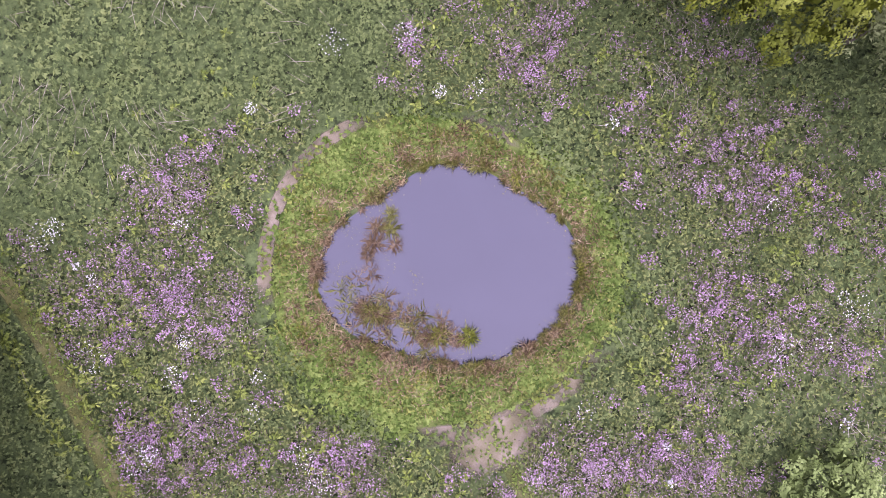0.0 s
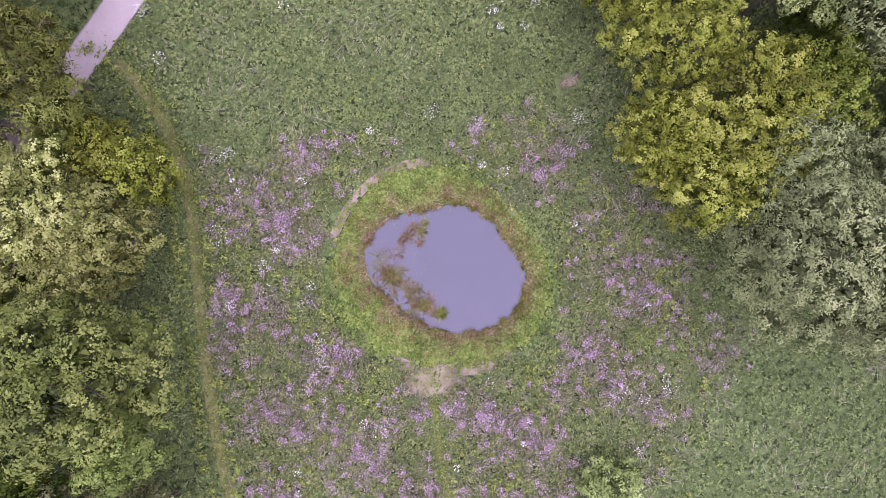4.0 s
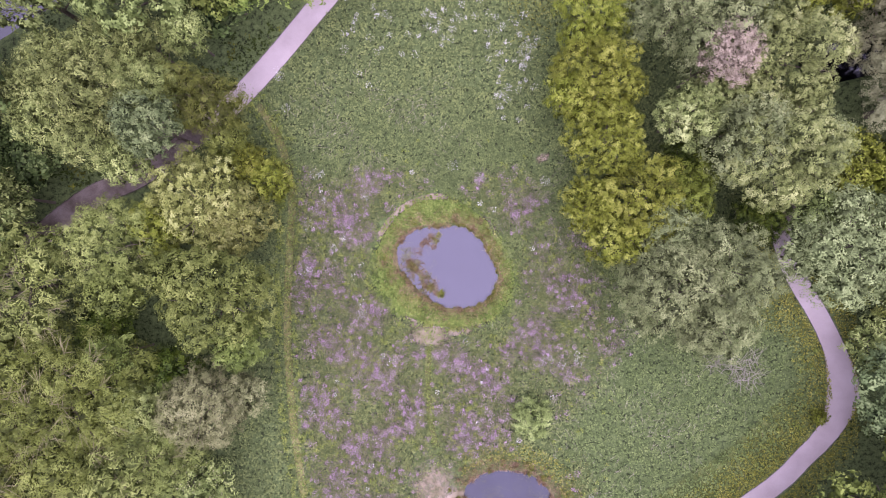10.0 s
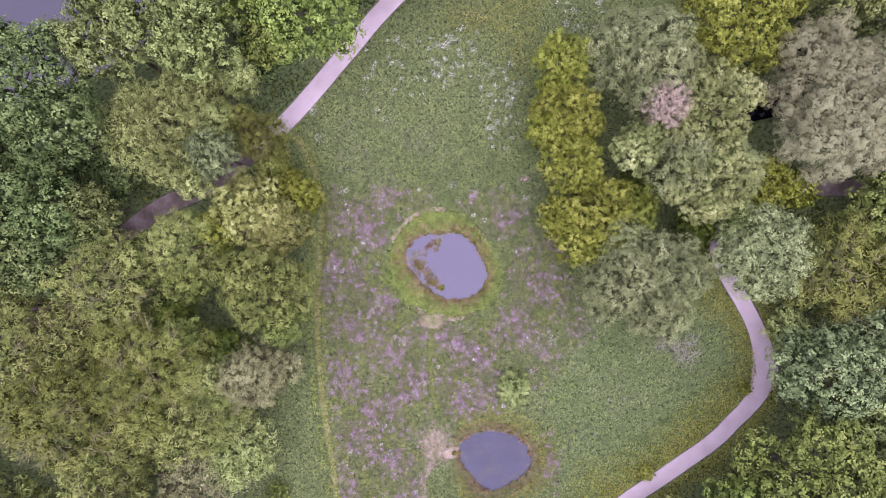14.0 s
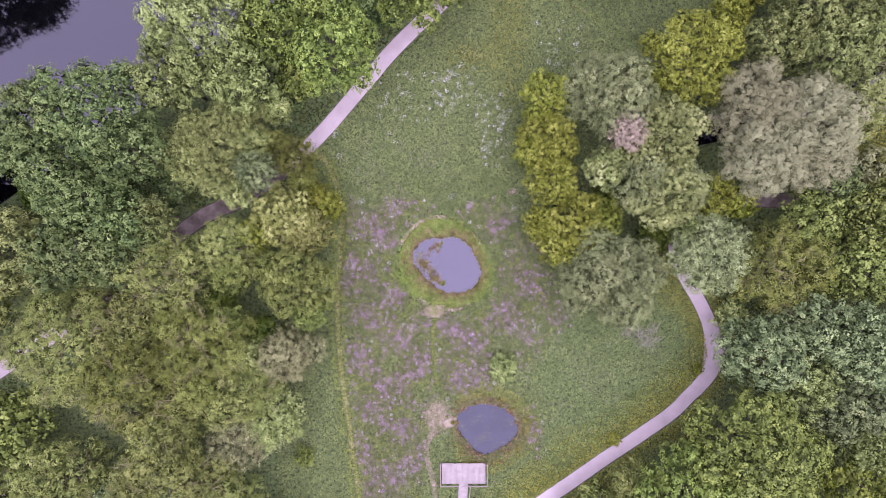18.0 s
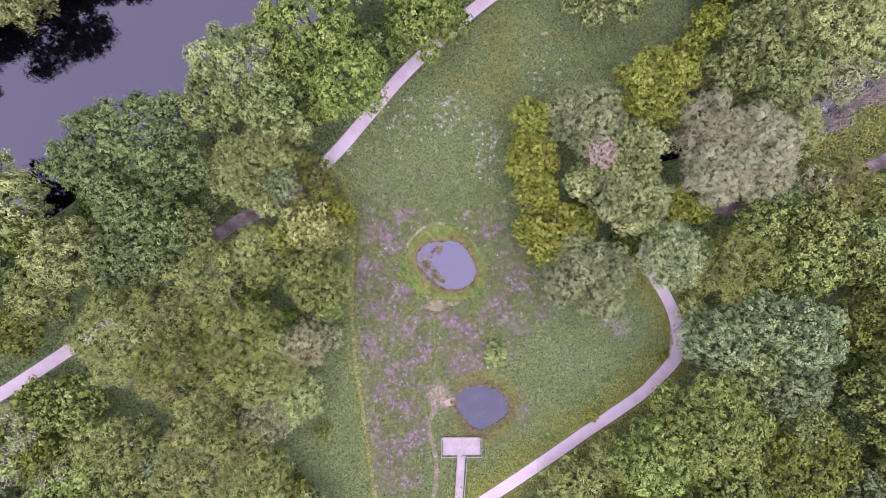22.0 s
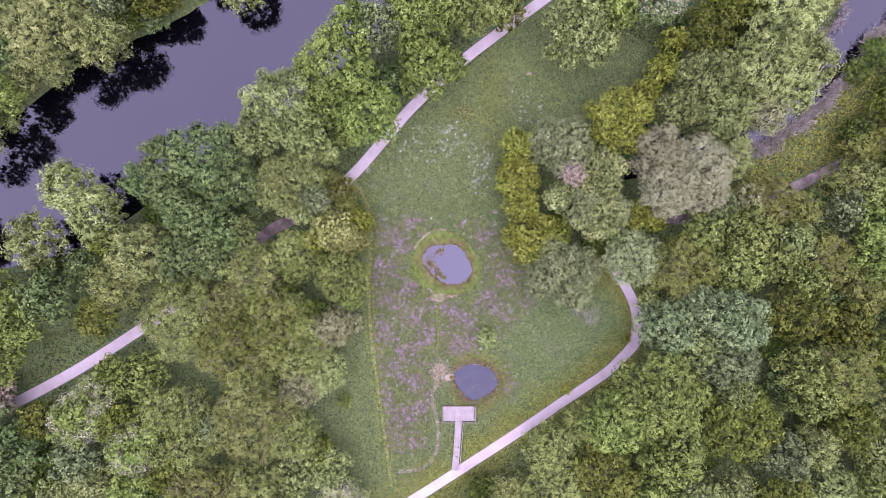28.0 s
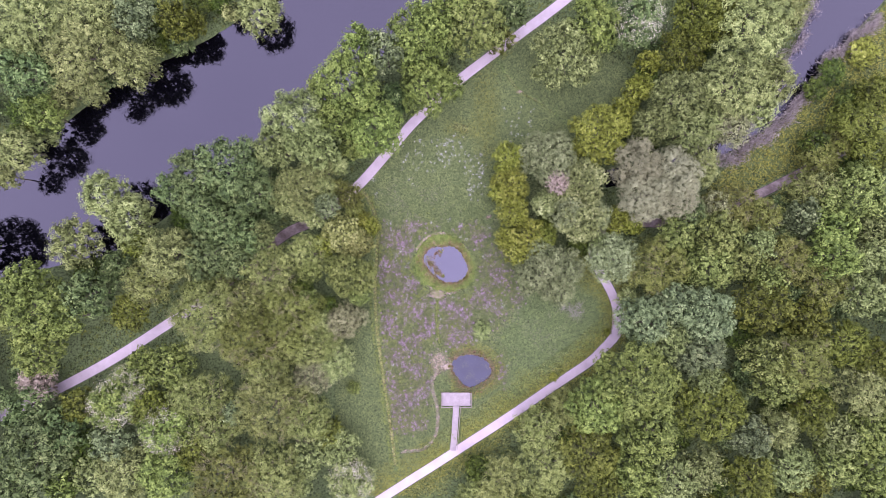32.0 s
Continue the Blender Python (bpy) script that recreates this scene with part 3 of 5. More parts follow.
TWIGS = [twig_mesh(71 + i) for i in range(3)]
LOOK = {
    "maple": ("puff", "maple_tree", "broad bright-green leafy tree with billowing rounded crown"),
    "ash": ("puff", "ash_tree", "tall light-green tree with dense billowing crown"),
    "syc": ("puff", "sycamore_tree", "dark blue-green broadleaf tree with heavy foliage clumps"),
    "sage": ("dome", "poplar_tree", "grey-green leafy tree with a dense rounded crown"),
    "willow": ("soft", "willow_tree", "pale cream-green willow with soft feathery crown"),
    "pale": ("soft", "white_willow_tree", "large pale pinkish-grey tree in full seed"),
    "olive": ("dome", "alder_tree", "olive-green tree in a dense woodland canopy"),
    "yellow": ("dome", "field_maple_tree", "yellow-green bushy tree at the meadow edge"),
    "gold": ("dome", "hornbeam_tree", "olive-yellow bushy tree with pale young leaves"),
    "brown": ("wisp", "oak_tree", "brownish-olive tree with newly opened leaves"),
    "scrub": ("wisp", "birch_tree", "olive scrubby tree with fine wispy twigs"),
    "teal": ("puff", "blue_grey_tree", "blue-grey leafy tree among greener neighbours"),
    "grey": ("soft", "sallow_tree", "grey-green sallow with soft feathery foliage"),
    "cream": ("dome", "whitebeam_tree", "pale sage-green tree with whitish young leaves"),
    "ghost": ("wisp", "grey_birch_tree", "silvery grey half-bare tree with thin twigs"),
    "dark": ("dome", "dark_understorey_tree", "dark green understorey tree in deep shade"),
    "pink": ("soft", "cherry_tree", "small tree covered with pale pink blossom"),
}
count = 0
SPOTS = []


def tree(kind, x, y, radius, height, bloom=0, grade=None):
    global count
    style, name, label = LOOK[kind]
    count += 1
    SPOTS.append((x, y, radius))
    if height < 4.5:
        name, label = "shrub", label.replace("tree", "shrub").replace("large ", "low ").replace("tall ", "low ")
    if bloom:
        name, label = "hawthorn_tree", "hawthorn with clusters of white blossom over green leaves"
    base = new(name)
    z = float(land_z(np.array([x]), np.array([y]))[0])
    if grade is None:
        grade = 0 if abs(x) < 27.5 and abs(y) < 16.5 else 1 if abs(x) < 47 and abs(y) < 31 else 2
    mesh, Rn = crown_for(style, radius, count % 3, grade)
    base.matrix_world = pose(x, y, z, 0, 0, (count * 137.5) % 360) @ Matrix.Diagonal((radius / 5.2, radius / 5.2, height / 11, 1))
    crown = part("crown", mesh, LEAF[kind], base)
    # a slender tree carries its crown high on the stem
    deep = min(height, 2.6 * radius)
    crown.scale = (5.2 / Rn, 5.2 / Rn, 11 / (2.1 * Rn) * deep / height)
    crown.location = (0, 0, 11 * (1 - deep / height))
    part("trunk", TRUNKS[count % 3], M_BARK, base)
    if style == "wisp" and height > 6:
        tagged(part("twig_fan", TWIGS[count % 3], M_TWIG, base, "pale bare twigs"), kind="stuff")
    if bloom:
        may = part("blossom", BLOSSOM[bloom - 1], M_CREAM if bloom == 1 else M_MAY, crown, "white blossom clusters")
        may.scale = (Rn / 5.2, Rn / 5.2, 2.1 * Rn / 11)
    return tagged(base, label, "shrub" if height < 4.5 else "tree", "woodland round the meadow")


# far bank
tree("willow", -71.14, 39.62, 6.09, 11.8)
tree("willow", -61.43, 33.04, 6.85, 12.8)
tree("willow", -60.37, 40.09, 5.57, 11.9)
tree("willow", -53.48, 32.23, 3.87, 11.3)
tree("teal", -53.48, 40.25, 3.87, 11.3)
tree("olive", -46.59, 40.18, 3.69, 10.2)
tree("syc", -72.58, 30.54, 4.90, 10.9)
tree("maple", -70.44, 23.84, 3.50, 9.8)
tree("willow", -74.46, 17.56, 3.87, 11.0)
tree("willow", -76.96, 12.86, 2.28, 8.6)
tree("willow", -67.55, 28.05, 2.71, 7.4)
tree("willow", -32.80, 42.17, 3.94, 8.7)
tree("willow", -71.30, 20.03, 1.18, 4.1)
tree("willow", -77.18, 34.77, 4.12, 9.6)
# low growth along the far bank
bank = smooth_line(RIVER[1:6], 5.0)
bank_half = np.interp(np.linspace(0, 1, len(bank)), np.linspace(0, 1, 5), RIVER_HALF[1:6])
bank_way = unit(np.gradient(bank, axis=0))
for i in range(0, len(bank)):
    px, py = bank[i] + np.array([-bank_way[i, 1], bank_way[i, 0]]) * (bank_half[i] + 1.4 + 0.8 * math.sin(2.3 * i))
    tree(("olive", "willow", "syc")[i % 3], float(px), float(py), 2.3 + 0.6 * math.sin(1.7 * i), 5.0 + 0.9 * math.cos(2.9 * i))
# north bank
tree("willow", -58.83, 9.35, 4.25, 12.1)
tree("willow", -54.48, 4.78, 4.67, 11.7)
tree("willow", -65.07, 0.89, 4.31, 10.1)
tree("willow", -47.09, -0.88, 4.86, 12.3)
tree("olive", -54.47, 1.10, 3.12, 8.0)
tree("syc", -46.63, 10.32, 3.24, 12.2)
tree("syc", -42.64, 12.58, 4.39, 14.1)
tree("syc", -36.28, 13.50, 5.97, 14.6)
tree("syc", -32.54, 9.69, 3.99, 14.2)
tree("syc", -41.79, 8.32, 4.43, 13.1)
tree("syc", -38.66, 4.17, 4.43, 12.8)
tree("syc", -34.61, 2.26, 3.68, 10.7)
tree("syc", -40.08, -1.07, 4.86, 12.3)
tree("sage", -31.63, 2.88, 2.28, 9.0)
tree("syc", -36.1, -2.2, 3.0, 10.4)
tree("scrub", -39.6, -6.4, 2.8, 7.6)
tree("sage", -25.17, 21.54, 5.95, 15.2)
tree("sage", -28.59, 17.29, 3.82, 13.3)
tree("sage", -21.46, 17.69, 4.02, 13.2)
tree("maple", -16.38, 27.70, 5.74, 15.4)
tree("maple", -13.85, 33.95, 4.20, 13.9)
tree("maple", -21.36, 27.93, 2.45, 11.2)
tree("teal", -9.81, 33.56, 3.60, 14.0)
tree("maple", -4.03, 36.53, 5.98, 14.4)
tree("maple", -11.78, 20.64, 5.10, 12.3)
tree("maple", -18.75, 22.36, 3.66, 11.7)
tree("maple", -15.74, 18.23, 2.59, 8.8)
tree("maple", -2.83, 28.21, 4.87, 11.8)
tree("ash", 5.45, 38.99, 5.87, 12.3)
tree("maple", 1.56, 42.02, 4.06, 12.0)
tree("brown", 10.24, 37.83, 2.74, 6.0)
tree("maple", 1.09, 28.77, 2.69, 8.9)
tree("willow", -29.6, 10.2, 2.2, 8.4)
tree("willow", -27.6, 8.2, 2.3, 9)
tree("willow", -26.6, 12, 2.4, 9.4)
tree("willow", -23.8, 13.2, 2.2, 9)
tree("willow", -21, 13.7, 2, 8.4)
tree("willow", -18.4, 14.8, 1.7, 7.2)
tree("willow", -24, 9.9, 2.9, 11)
tree("willow", -20.9, 10.5, 2.3, 9.2)
tree("willow", -25, 6.9, 2.2, 8.6)
tree("willow", -22.9, 5.4, 1.8, 7.4)
tree("brown", -18.6, 10.4, 2.2, 7.4)
tree("teal", -20.2, 7.6, 2.3, 10.4)
tree("syc", 11.47, 41.61, 3.08, 9.9)
# west wood
tree("maple", -70.62, -10.56, 6.04, 12.9)
tree("maple", -72.98, -5.98, 4.28, 11.1)
tree("maple", -65.92, -12.16, 3.47, 11.1)
tree("maple", -70.72, -17.73, 4.58, 11.3)
tree("syc", -62.16, -7.94, 4.28, 11.1)
tree("olive", -55.98, -11.18, 3.77, 7.2)
tree("scrub", -52.05, -5.86, 4.13, 9.2)
tree("pink", -73.37, -24.42, 3.37, 6.2)
tree("scrub", -41.57, -11.67, 6.32, 11.1)
tree("brown", -33.81, -15.82, 5.93, 10.8)
tree("scrub", -34.17, -9.83, 4.13, 9.2)
tree("brown", -26.82, -11.93, 5.54, 10.3)
tree("scrub", -23.90, -17.10, 4.16, 8.2)
tree("scrub", -29.43, -18.72, 3.33, 8.0)
tree("sage", -19.47, -20.69, 3.16, 6.1)
tree("maple", -56.02, -24.15, 3.65, 7.9, 2)
tree("maple", -48.41, -20.70, 4.16, 8.2)
tree("maple", -58.07, -27.34, 4.55, 9.0, 2)
tree("olive", -51.70, -28.16, 4.17, 7.9)
tree("maple", -49.01, -31.98, 4.56, 8.8, 2)
tree("maple", -45.41, -31.71, 3.74, 8.2, 1)
tree("maple", -53.92, -20.37, 2.95, 6.2)
tree("olive", -64.57, -27.97, 3.75, 7.8)
tree("syc", -73.42, -27.92, 4.13, 9.2)
tree("syc", -70.59, -34.22, 6.29, 11.9)
tree("syc", -67.28, -31.76, 3.91, 9.8)
tree("syc", -73.07, -40.37, 5.31, 10.9)
tree("maple", -67.43, -41.92, 3.12, 8.1)
tree("teal", -58.81, -34.50, 3.95, 8.2)
tree("dark", -64.40, -36.46, 4.01, 5.8)
tree("sage", -61.96, -40.14, 3.96, 8.1)
tree("willow", -56.59, -39.95, 5.18, 8.8)
tree("maple", -49.10, -39.85, 4.65, 9.1)
tree("olive", -44.28, -36.17, 3.75, 7.9)
tree("teal", -36.40, -28.30, 2.60, 8.2)
tree("scrub", -29.57, -27.32, 6.72, 11.3)
tree("scrub", -31.23, -21.98, 4.34, 9.0)
tree("scrub", -24.03, -29.88, 4.54, 9.3)
tree("ghost", -23.40, -22.89, 3.36, 6.9)
tree("brown", -37.80, -40.48, 6.79, 9.7)
tree("scrub", -30.03, -39.87, 5.79, 9.1)
tree("olive", -21.13, -33.42, 3.59, 5.8)
tree("sage", -23.40, -36.42, 3.99, 6.9)
tree("sage", -18.47, -35.62, 3.59, 6.0)
tree("willow", -16.43, -41.69, 4.01, 6.0, 2)
tree("sage", -26.43, -41.47, 3.78, 6.9)
tree("scrub", -41.05, -26.00, 4.14, 8.8)
tree("scrub", -40.20, -32.10, 3.74, 8.2)
tree("scrub", -45.49, -25.95, 3.54, 7.9)
# north-east
tree("sage", 21.35, 33.88, 6.11, 11.3)
tree("maple", 26.25, 39.28, 4.89, 11.3)
tree("syc", 33.97, 40.16, 4.70, 10.9, 2)
tree("olive", 44.75, 40.34, 4.90, 11.0)
tree("olive", 42.57, 34.71, 4.55, 9.0)
tree("yellow", 37.12, 33.37, 2.53, 6.1)
tree("yellow", 34.63, 28.53, 2.71, 8.0)
tree("yellow", 32.65, 25.09, 2.52, 7.0)
tree("yellow", 27.85, 19.85, 5.75, 10.1)
tree("willow", 52.92, 39.69, 7.03, 13.3)
tree("olive", 48.18, 40.13, 4.29, 11.0)
tree("willow", 59.29, 41.32, 3.88, 11.0)
tree("willow", 49.89, 28.13, 6.03, 13.2)
tree("willow", 57.77, 29.57, 4.09, 10.8)
tree("willow", 54.78, 24.82, 3.91, 9.9)
tree("sage", 40.64, 26.35, 5.06, 12.3)
tree("sage", 36.65, 21.63, 3.70, 10.0)
tree("sage", 42.97, 20.50, 4.49, 11.0)
tree("willow", 46.63, 21.82, 3.11, 8.7)
tree("ghost", 50.54, 21.79, 3.93, 9.0)
tree("pale", 33.71, 14.52, 4.66, 12.1, grade=0)
tree("pale", 39.98, 12.91, 4.84, 12.6, grade=0)
tree("willow", 44.53, 14.61, 3.47, 11.1)
tree("pale", 35.11, 9.12, 4.69, 11.1, grade=0)
tree("pale", 40.51, 8.95, 4.09, 10.7, grade=0)
tree("yellow", 31.45, 5.00, 2.76, 5.0)
tree("sage", 27.4, 1.3, 1.9, 6.6)
tree("grey", 27.9, -2.4, 1.6, 5.2)
tree("yellow", 34.6, 4.4, 2.0, 4.6)
# stream bank
tree("dark", 68.51, 29.38, 2.38, 2.5)
tree("dark", 71.61, 32.48, 2.81, 2.5)
tree("yellow", 77.59, 36.30, 3.03, 2.2)
tree("olive", 73.85, 21.91, 5.00, 8.1)
tree("olive", 78.29, 27.89, 4.01, 6.1)
tree("olive", 76.62, 17.75, 4.59, 7.8)
tree("brown", 68.28, 16.25, 3.40, 4.9)
tree("brown", 72.08, 19.50, 3.19, 5.1)
tree("dark", 74.87, 27.82, 2.80, 3.1)
# east wood
tree("brown", 52.25, 6.96, 4.83, 6.9)
tree("brown", 57.06, 5.65, 3.56, 7.0)
tree("scrub", 64.09, 10.98, 2.93, 7.0)
tree("syc", 43.88, 6.51, 3.54, 7.9)
tree("ghost", 48.80, 7.97, 2.62, 6.9)
tree("ash", 48.57, 2.49, 4.55, 8.9)
tree("ash", 41.67, 2.90, 3.75, 7.9)
tree("sage", 55.28, 0.89, 3.52, 9.1)
tree("teal", 63.50, 6.07, 3.11, 8.9)
tree("maple", 69.46, 3.88, 4.14, 8.9)
tree("ash", 72.33, 9.90, 5.10, 11.2)
tree("willow", 67.99, 10.93, 2.92, 7.8)
tree("sage", 76.17, 2.88, 3.52, 9.0)
tree("brown", 38.12, -3.40, 5.62, 8.1)
tree("willow", 33.60, -9.12, 2.13, 4.5)
tree("ash", 47.59, -2.89, 4.56, 8.9)
tree("ash", 52.46, -2.09, 3.51, 9.2)
tree("brown", 60.93, -1.90, 4.59, 7.9)
tree("ash", 57.36, -5.08, 3.11, 8.8)
tree("maple", 68.98, -1.09, 4.52, 10.0)
tree("sage", 75.34, -1.09, 3.51, 9.1)
tree("teal", 35.19, -12.68, 4.70, 10.7)
tree("teal", 41.13, -9.79, 4.11, 9.9)
tree("teal", 45.96, -11.88, 5.11, 10.9)
tree("teal", 45.19, -17.86, 4.51, 10.2)
tree("sage", 39.33, -15.91, 3.91, 10.0)
tree("olive", 56.42, -9.83, 5.58, 9.2)
tree("olive", 64.53, -12.05, 4.14, 8.8)
tree("brown", 67.92, -6.11, 4.17, 7.9)
tree("sage", 74.05, -8.00, 4.31, 10.1)
tree("olive", 71.60, -17.10, 4.58, 8.2)
tree("olive", 76.40, -20.00, 4.55, 9.0)
tree("brown", 63.10, -19.88, 5.76, 9.8)
tree("ash", 55.83, -18.77, 3.68, 10.7)
tree("ash", 58.08, -23.81, 3.70, 10.0)
tree("maple", 33.70, -22.47, 7.47, 11.8)
tree("maple", 27.43, -27.73, 5.34, 10.2)
tree("maple", 36.06, -31.45, 5.71, 11.2)
tree("maple", 34.45, -39.93, 4.56, 8.8)
tree("olive", 47.58, -27.97, 6.42, 8.9)
tree("sage", 46.50, -22.95, 2.89, 9.2)
tree("teal", 54.48, -32.91, 3.72, 9.1)
tree("scrub", 17.03, -32.55, 4.22, 6.1)
tree("scrub", 22.13, -28.52, 3.38, 5.9)
tree("olive", 26.03, -36.43, 5.88, 6.8)
tree("scrub", 18.07, -39.69, 5.49, 5.9)
tree("scrub", 10.00, -41.95, 4.88, 5.1)
tree("olive", 28.04, -42.46, 4.62, 6.9)
tree("sage", 40.60, -40.90, 4.97, 8.9)
tree("sage", 45.57, -38.90, 4.35, 9.0)
tree("olive", 54.89, -41.16, 5.00, 8.0)
tree("sage", 61.49, -38.90, 4.55, 9.0)
tree("willow", 59.19, -31.88, 3.51, 9.2)
tree("olive", 65.53, -28.98, 4.56, 8.8)
tree("willow", 74.05, -24.85, 4.74, 9.7)
tree("maple", 75.27, -31.88, 4.75, 9.2)
tree("sage", 69.33, -32.88, 4.13, 9.2)
tree("ash", 69.30, -37.83, 4.54, 9.3)
tree("maple", 76.41, -38.90, 4.55, 9.0)
tree("olive", 64.79, -41.49, 3.95, 8.2)
tree("scrub", 5.53, -44.92, 3.19, 4.7)
# rim outside the view
tree("maple", -84.31, 0.10, 5.92, 11.7)
tree("ash", -84.56, -11.78, 6.93, 11.2)
tree("syc", -85.39, -25.90, 7.00, 9.5)
tree("maple", -83.62, -37.55, 6.94, 11.1)
tree("olive", 84.05, 4.10, 6.00, 9.6)
tree("brown", 84.77, -7.96, 6.05, 8.1)
tree("olive", 84.11, -19.78, 5.97, 10.5)
tree("sage", 84.84, -31.99, 6.02, 9)
tree("olive", -68.08, -49.67, 5.97, 10.3)
tree("maple", -53.55, -50.04, 6.02, 9)
tree("brown", -36.79, -49.94, 6.07, 7.6)
tree("scrub", -22.50, -49.12, 5.02, 8.7)
tree("olive", 16.79, -49.96, 6.07, 7.5)
tree("ash", 31.18, -49.24, 5.92, 11.8)
tree("olive", 46.65, -49.95, 6.01, 9.3)
tree("sage", 62.16, -50.36, 6.05, 7.9)
tree("maple", 76.33, -48.73, 5.98, 10.1)
# meadow shrubs
tree("sage", 7.20, -15.04, 1.78, 1.8)
tree("yellow", 30.47, -15.39, 0.73, 1.3)
tree("yellow", 20.53, -23.78, 0.84, 1.2)
tree("maple", -16.62, -25.71, 1.25, 1.6)
# meadow edge, east
tree("sage", -33.12, 1.11, 3.3, 8.3)
tree("scrub", -30.15, -3.87, 4.6, 9.6)
tree("scrub", -24.21, -0.91, 3.8, 7.2)
tree("brown", -29.91, -13.91, 4.6, 9.0)
tree("scrub", -22.72, -16.13, 4.2, 7)
tree("willow", -19.83, -20.34, 3.8, 5.6, 1)
tree("grey", 18.41, 15.93, 4.95, 11.3)
tree("cream", 24.41, 11.51, 4.57, 10.8)
tree("grey", 30.1, -1.7, 4.7, 8.3)
tree("cream", 24.41, 5.26, 4.57, 10.8)
tree("grey", 27.0, 6.0, 2.83, 8.4)
tree("yellow", 11.8, 16.4, 3.2, 7)
tree("yellow", 11.98, 11.14, 3.75, 7)
tree("yellow", 12.39, 6.91, 3.28, 7)
tree("yellow", 15.45, 2.02, 3.91, 7)
tree("yellow", 11.42, 1.83, 2.39, 6)
tree("yellow", 13.30, -0.59, 2.39, 6)
tree("olive", 18.12, 2.92, 2.66, 7)
tree("yellow", 9.94, 10.13, 1.91, 6)
tree("cream", 17.99, 8.03, 2.41, 9)
tree("cream", 20.58, 9.65, 2.41, 9)
tree("grey", 21.92, 6.16, 3.10, 10)
tree("grey", 17.14, -0.04, 2.50, 7)
tree("grey", 17.38, -4.83, 4.30, 8)
tree("grey", 21.39, -3.35, 3.53, 8)
tree("grey", 20.80, -7.28, 2.82, 7)
tree("grey", 15.66, -3.01, 2.39, 6)
tree("pink", 19.6, 11.6, 2.1, 11.4)
# meadow edge, west
tree("ash", -16.17, -4.73, 4.24, 9.5)
tree("ash", -19.14, -3.10, 1.84, 8)
tree("ash", -14.88, -8.04, 2.06, 7)
tree("ash", -23.39, -3.96, 2.03, 8)
tree("ash", -23.67, -8.87, 1.72, 8)
tree("gold", -17.83, 2.48, 4.08, 7)
tree("gold", -15.18, 1.06, 2.70, 6.5)
tree("yellow", -21.22, 0.84, 2.58, 6)
tree("yellow", -12.95, 4.07, 1.71, 4.4)
tree("yellow", -14.73, 5.33, 1.61, 5)
tree("ghost", -17.89, -12.69, 3.38, 7)
tree("ghost", -15.14, -12.18, 1.75, 5)
tree("willow", -22.16, -12.73, 2.49, 8)
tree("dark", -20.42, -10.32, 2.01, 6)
# dark filler trees added where the gaps between crowns are only shade
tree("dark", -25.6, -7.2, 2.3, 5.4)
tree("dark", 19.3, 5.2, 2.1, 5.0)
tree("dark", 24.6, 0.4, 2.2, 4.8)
tree("brown", -16.4, 9.4, 2.4, 7.6)
tree("brown", -15.72, 6.98, 1.58, 6)


# ---- the meadow: leaves, flowers, grasses ----
def wave(x, y, s, k=0.0):
    """A smooth uneven field between about 0 and 1."""
    return 0.5 + 0.25 * (np.sin(x / s + 2.1 * np.sin(y / s * 0.7 + k)) + np.sin(y / s * 1.3 + 1.7 * np.sin(x / s * 0.8 - k) + k))


def ring_d(x, y):
    return pond_d(x, y, RING_A)


def span(v, a, b, soft=1.0):
    return np.clip((v - a) / soft + 0.5, 0, 1) * np.clip((b - v) / soft + 0.5, 0, 1)


def blob(x, y, cx, cy, rx, ry):
    return np.clip(1.6 - 1.6 * np.hypot((x - cx) / rx, (y - cy) / ry), 0, 1)


def pink_zone(x, y):
    left = -11.9 + np.clip(-y - 5, 0, 40) * 0.075
    west = span(x, left, -1.0 - np.clip(-y - 20, 0, 20) * 0.16, 1.2) * span(y, -34.0, 4.6, 2.0)
    mid = span(x, -2.0, 6.0, 1.5) * span(y, -18.5, -8.2, 1.5)
    east = blob(x, y, 9.3, -6.5, 5.6, 9.5) + blob(x, y, 5.2, 2.6, 3.8, 3.2) + 0.6 * blob(x, y, 14.2, -9.0, 2.2, 2.0) + 0.7 * blob(x, y, 11.0, -22, 1.6, 4.5)
    return np.clip(np.maximum(west, np.maximum(mid, east)), 0, 1) * (ring_d(x, y) > 0.3)


def bare_arc(x, y):
    """1 along the trodden parts of the ring trail."""
    a = np.degrees(np.arctan2(y - RING_A[0][1], x - RING_A[0][0])) % 360
    return (((a > 78) & (a < 166)) | ((a > 228) & (a < 308)) | ((a > 28) & (a < 54))).astype(float)


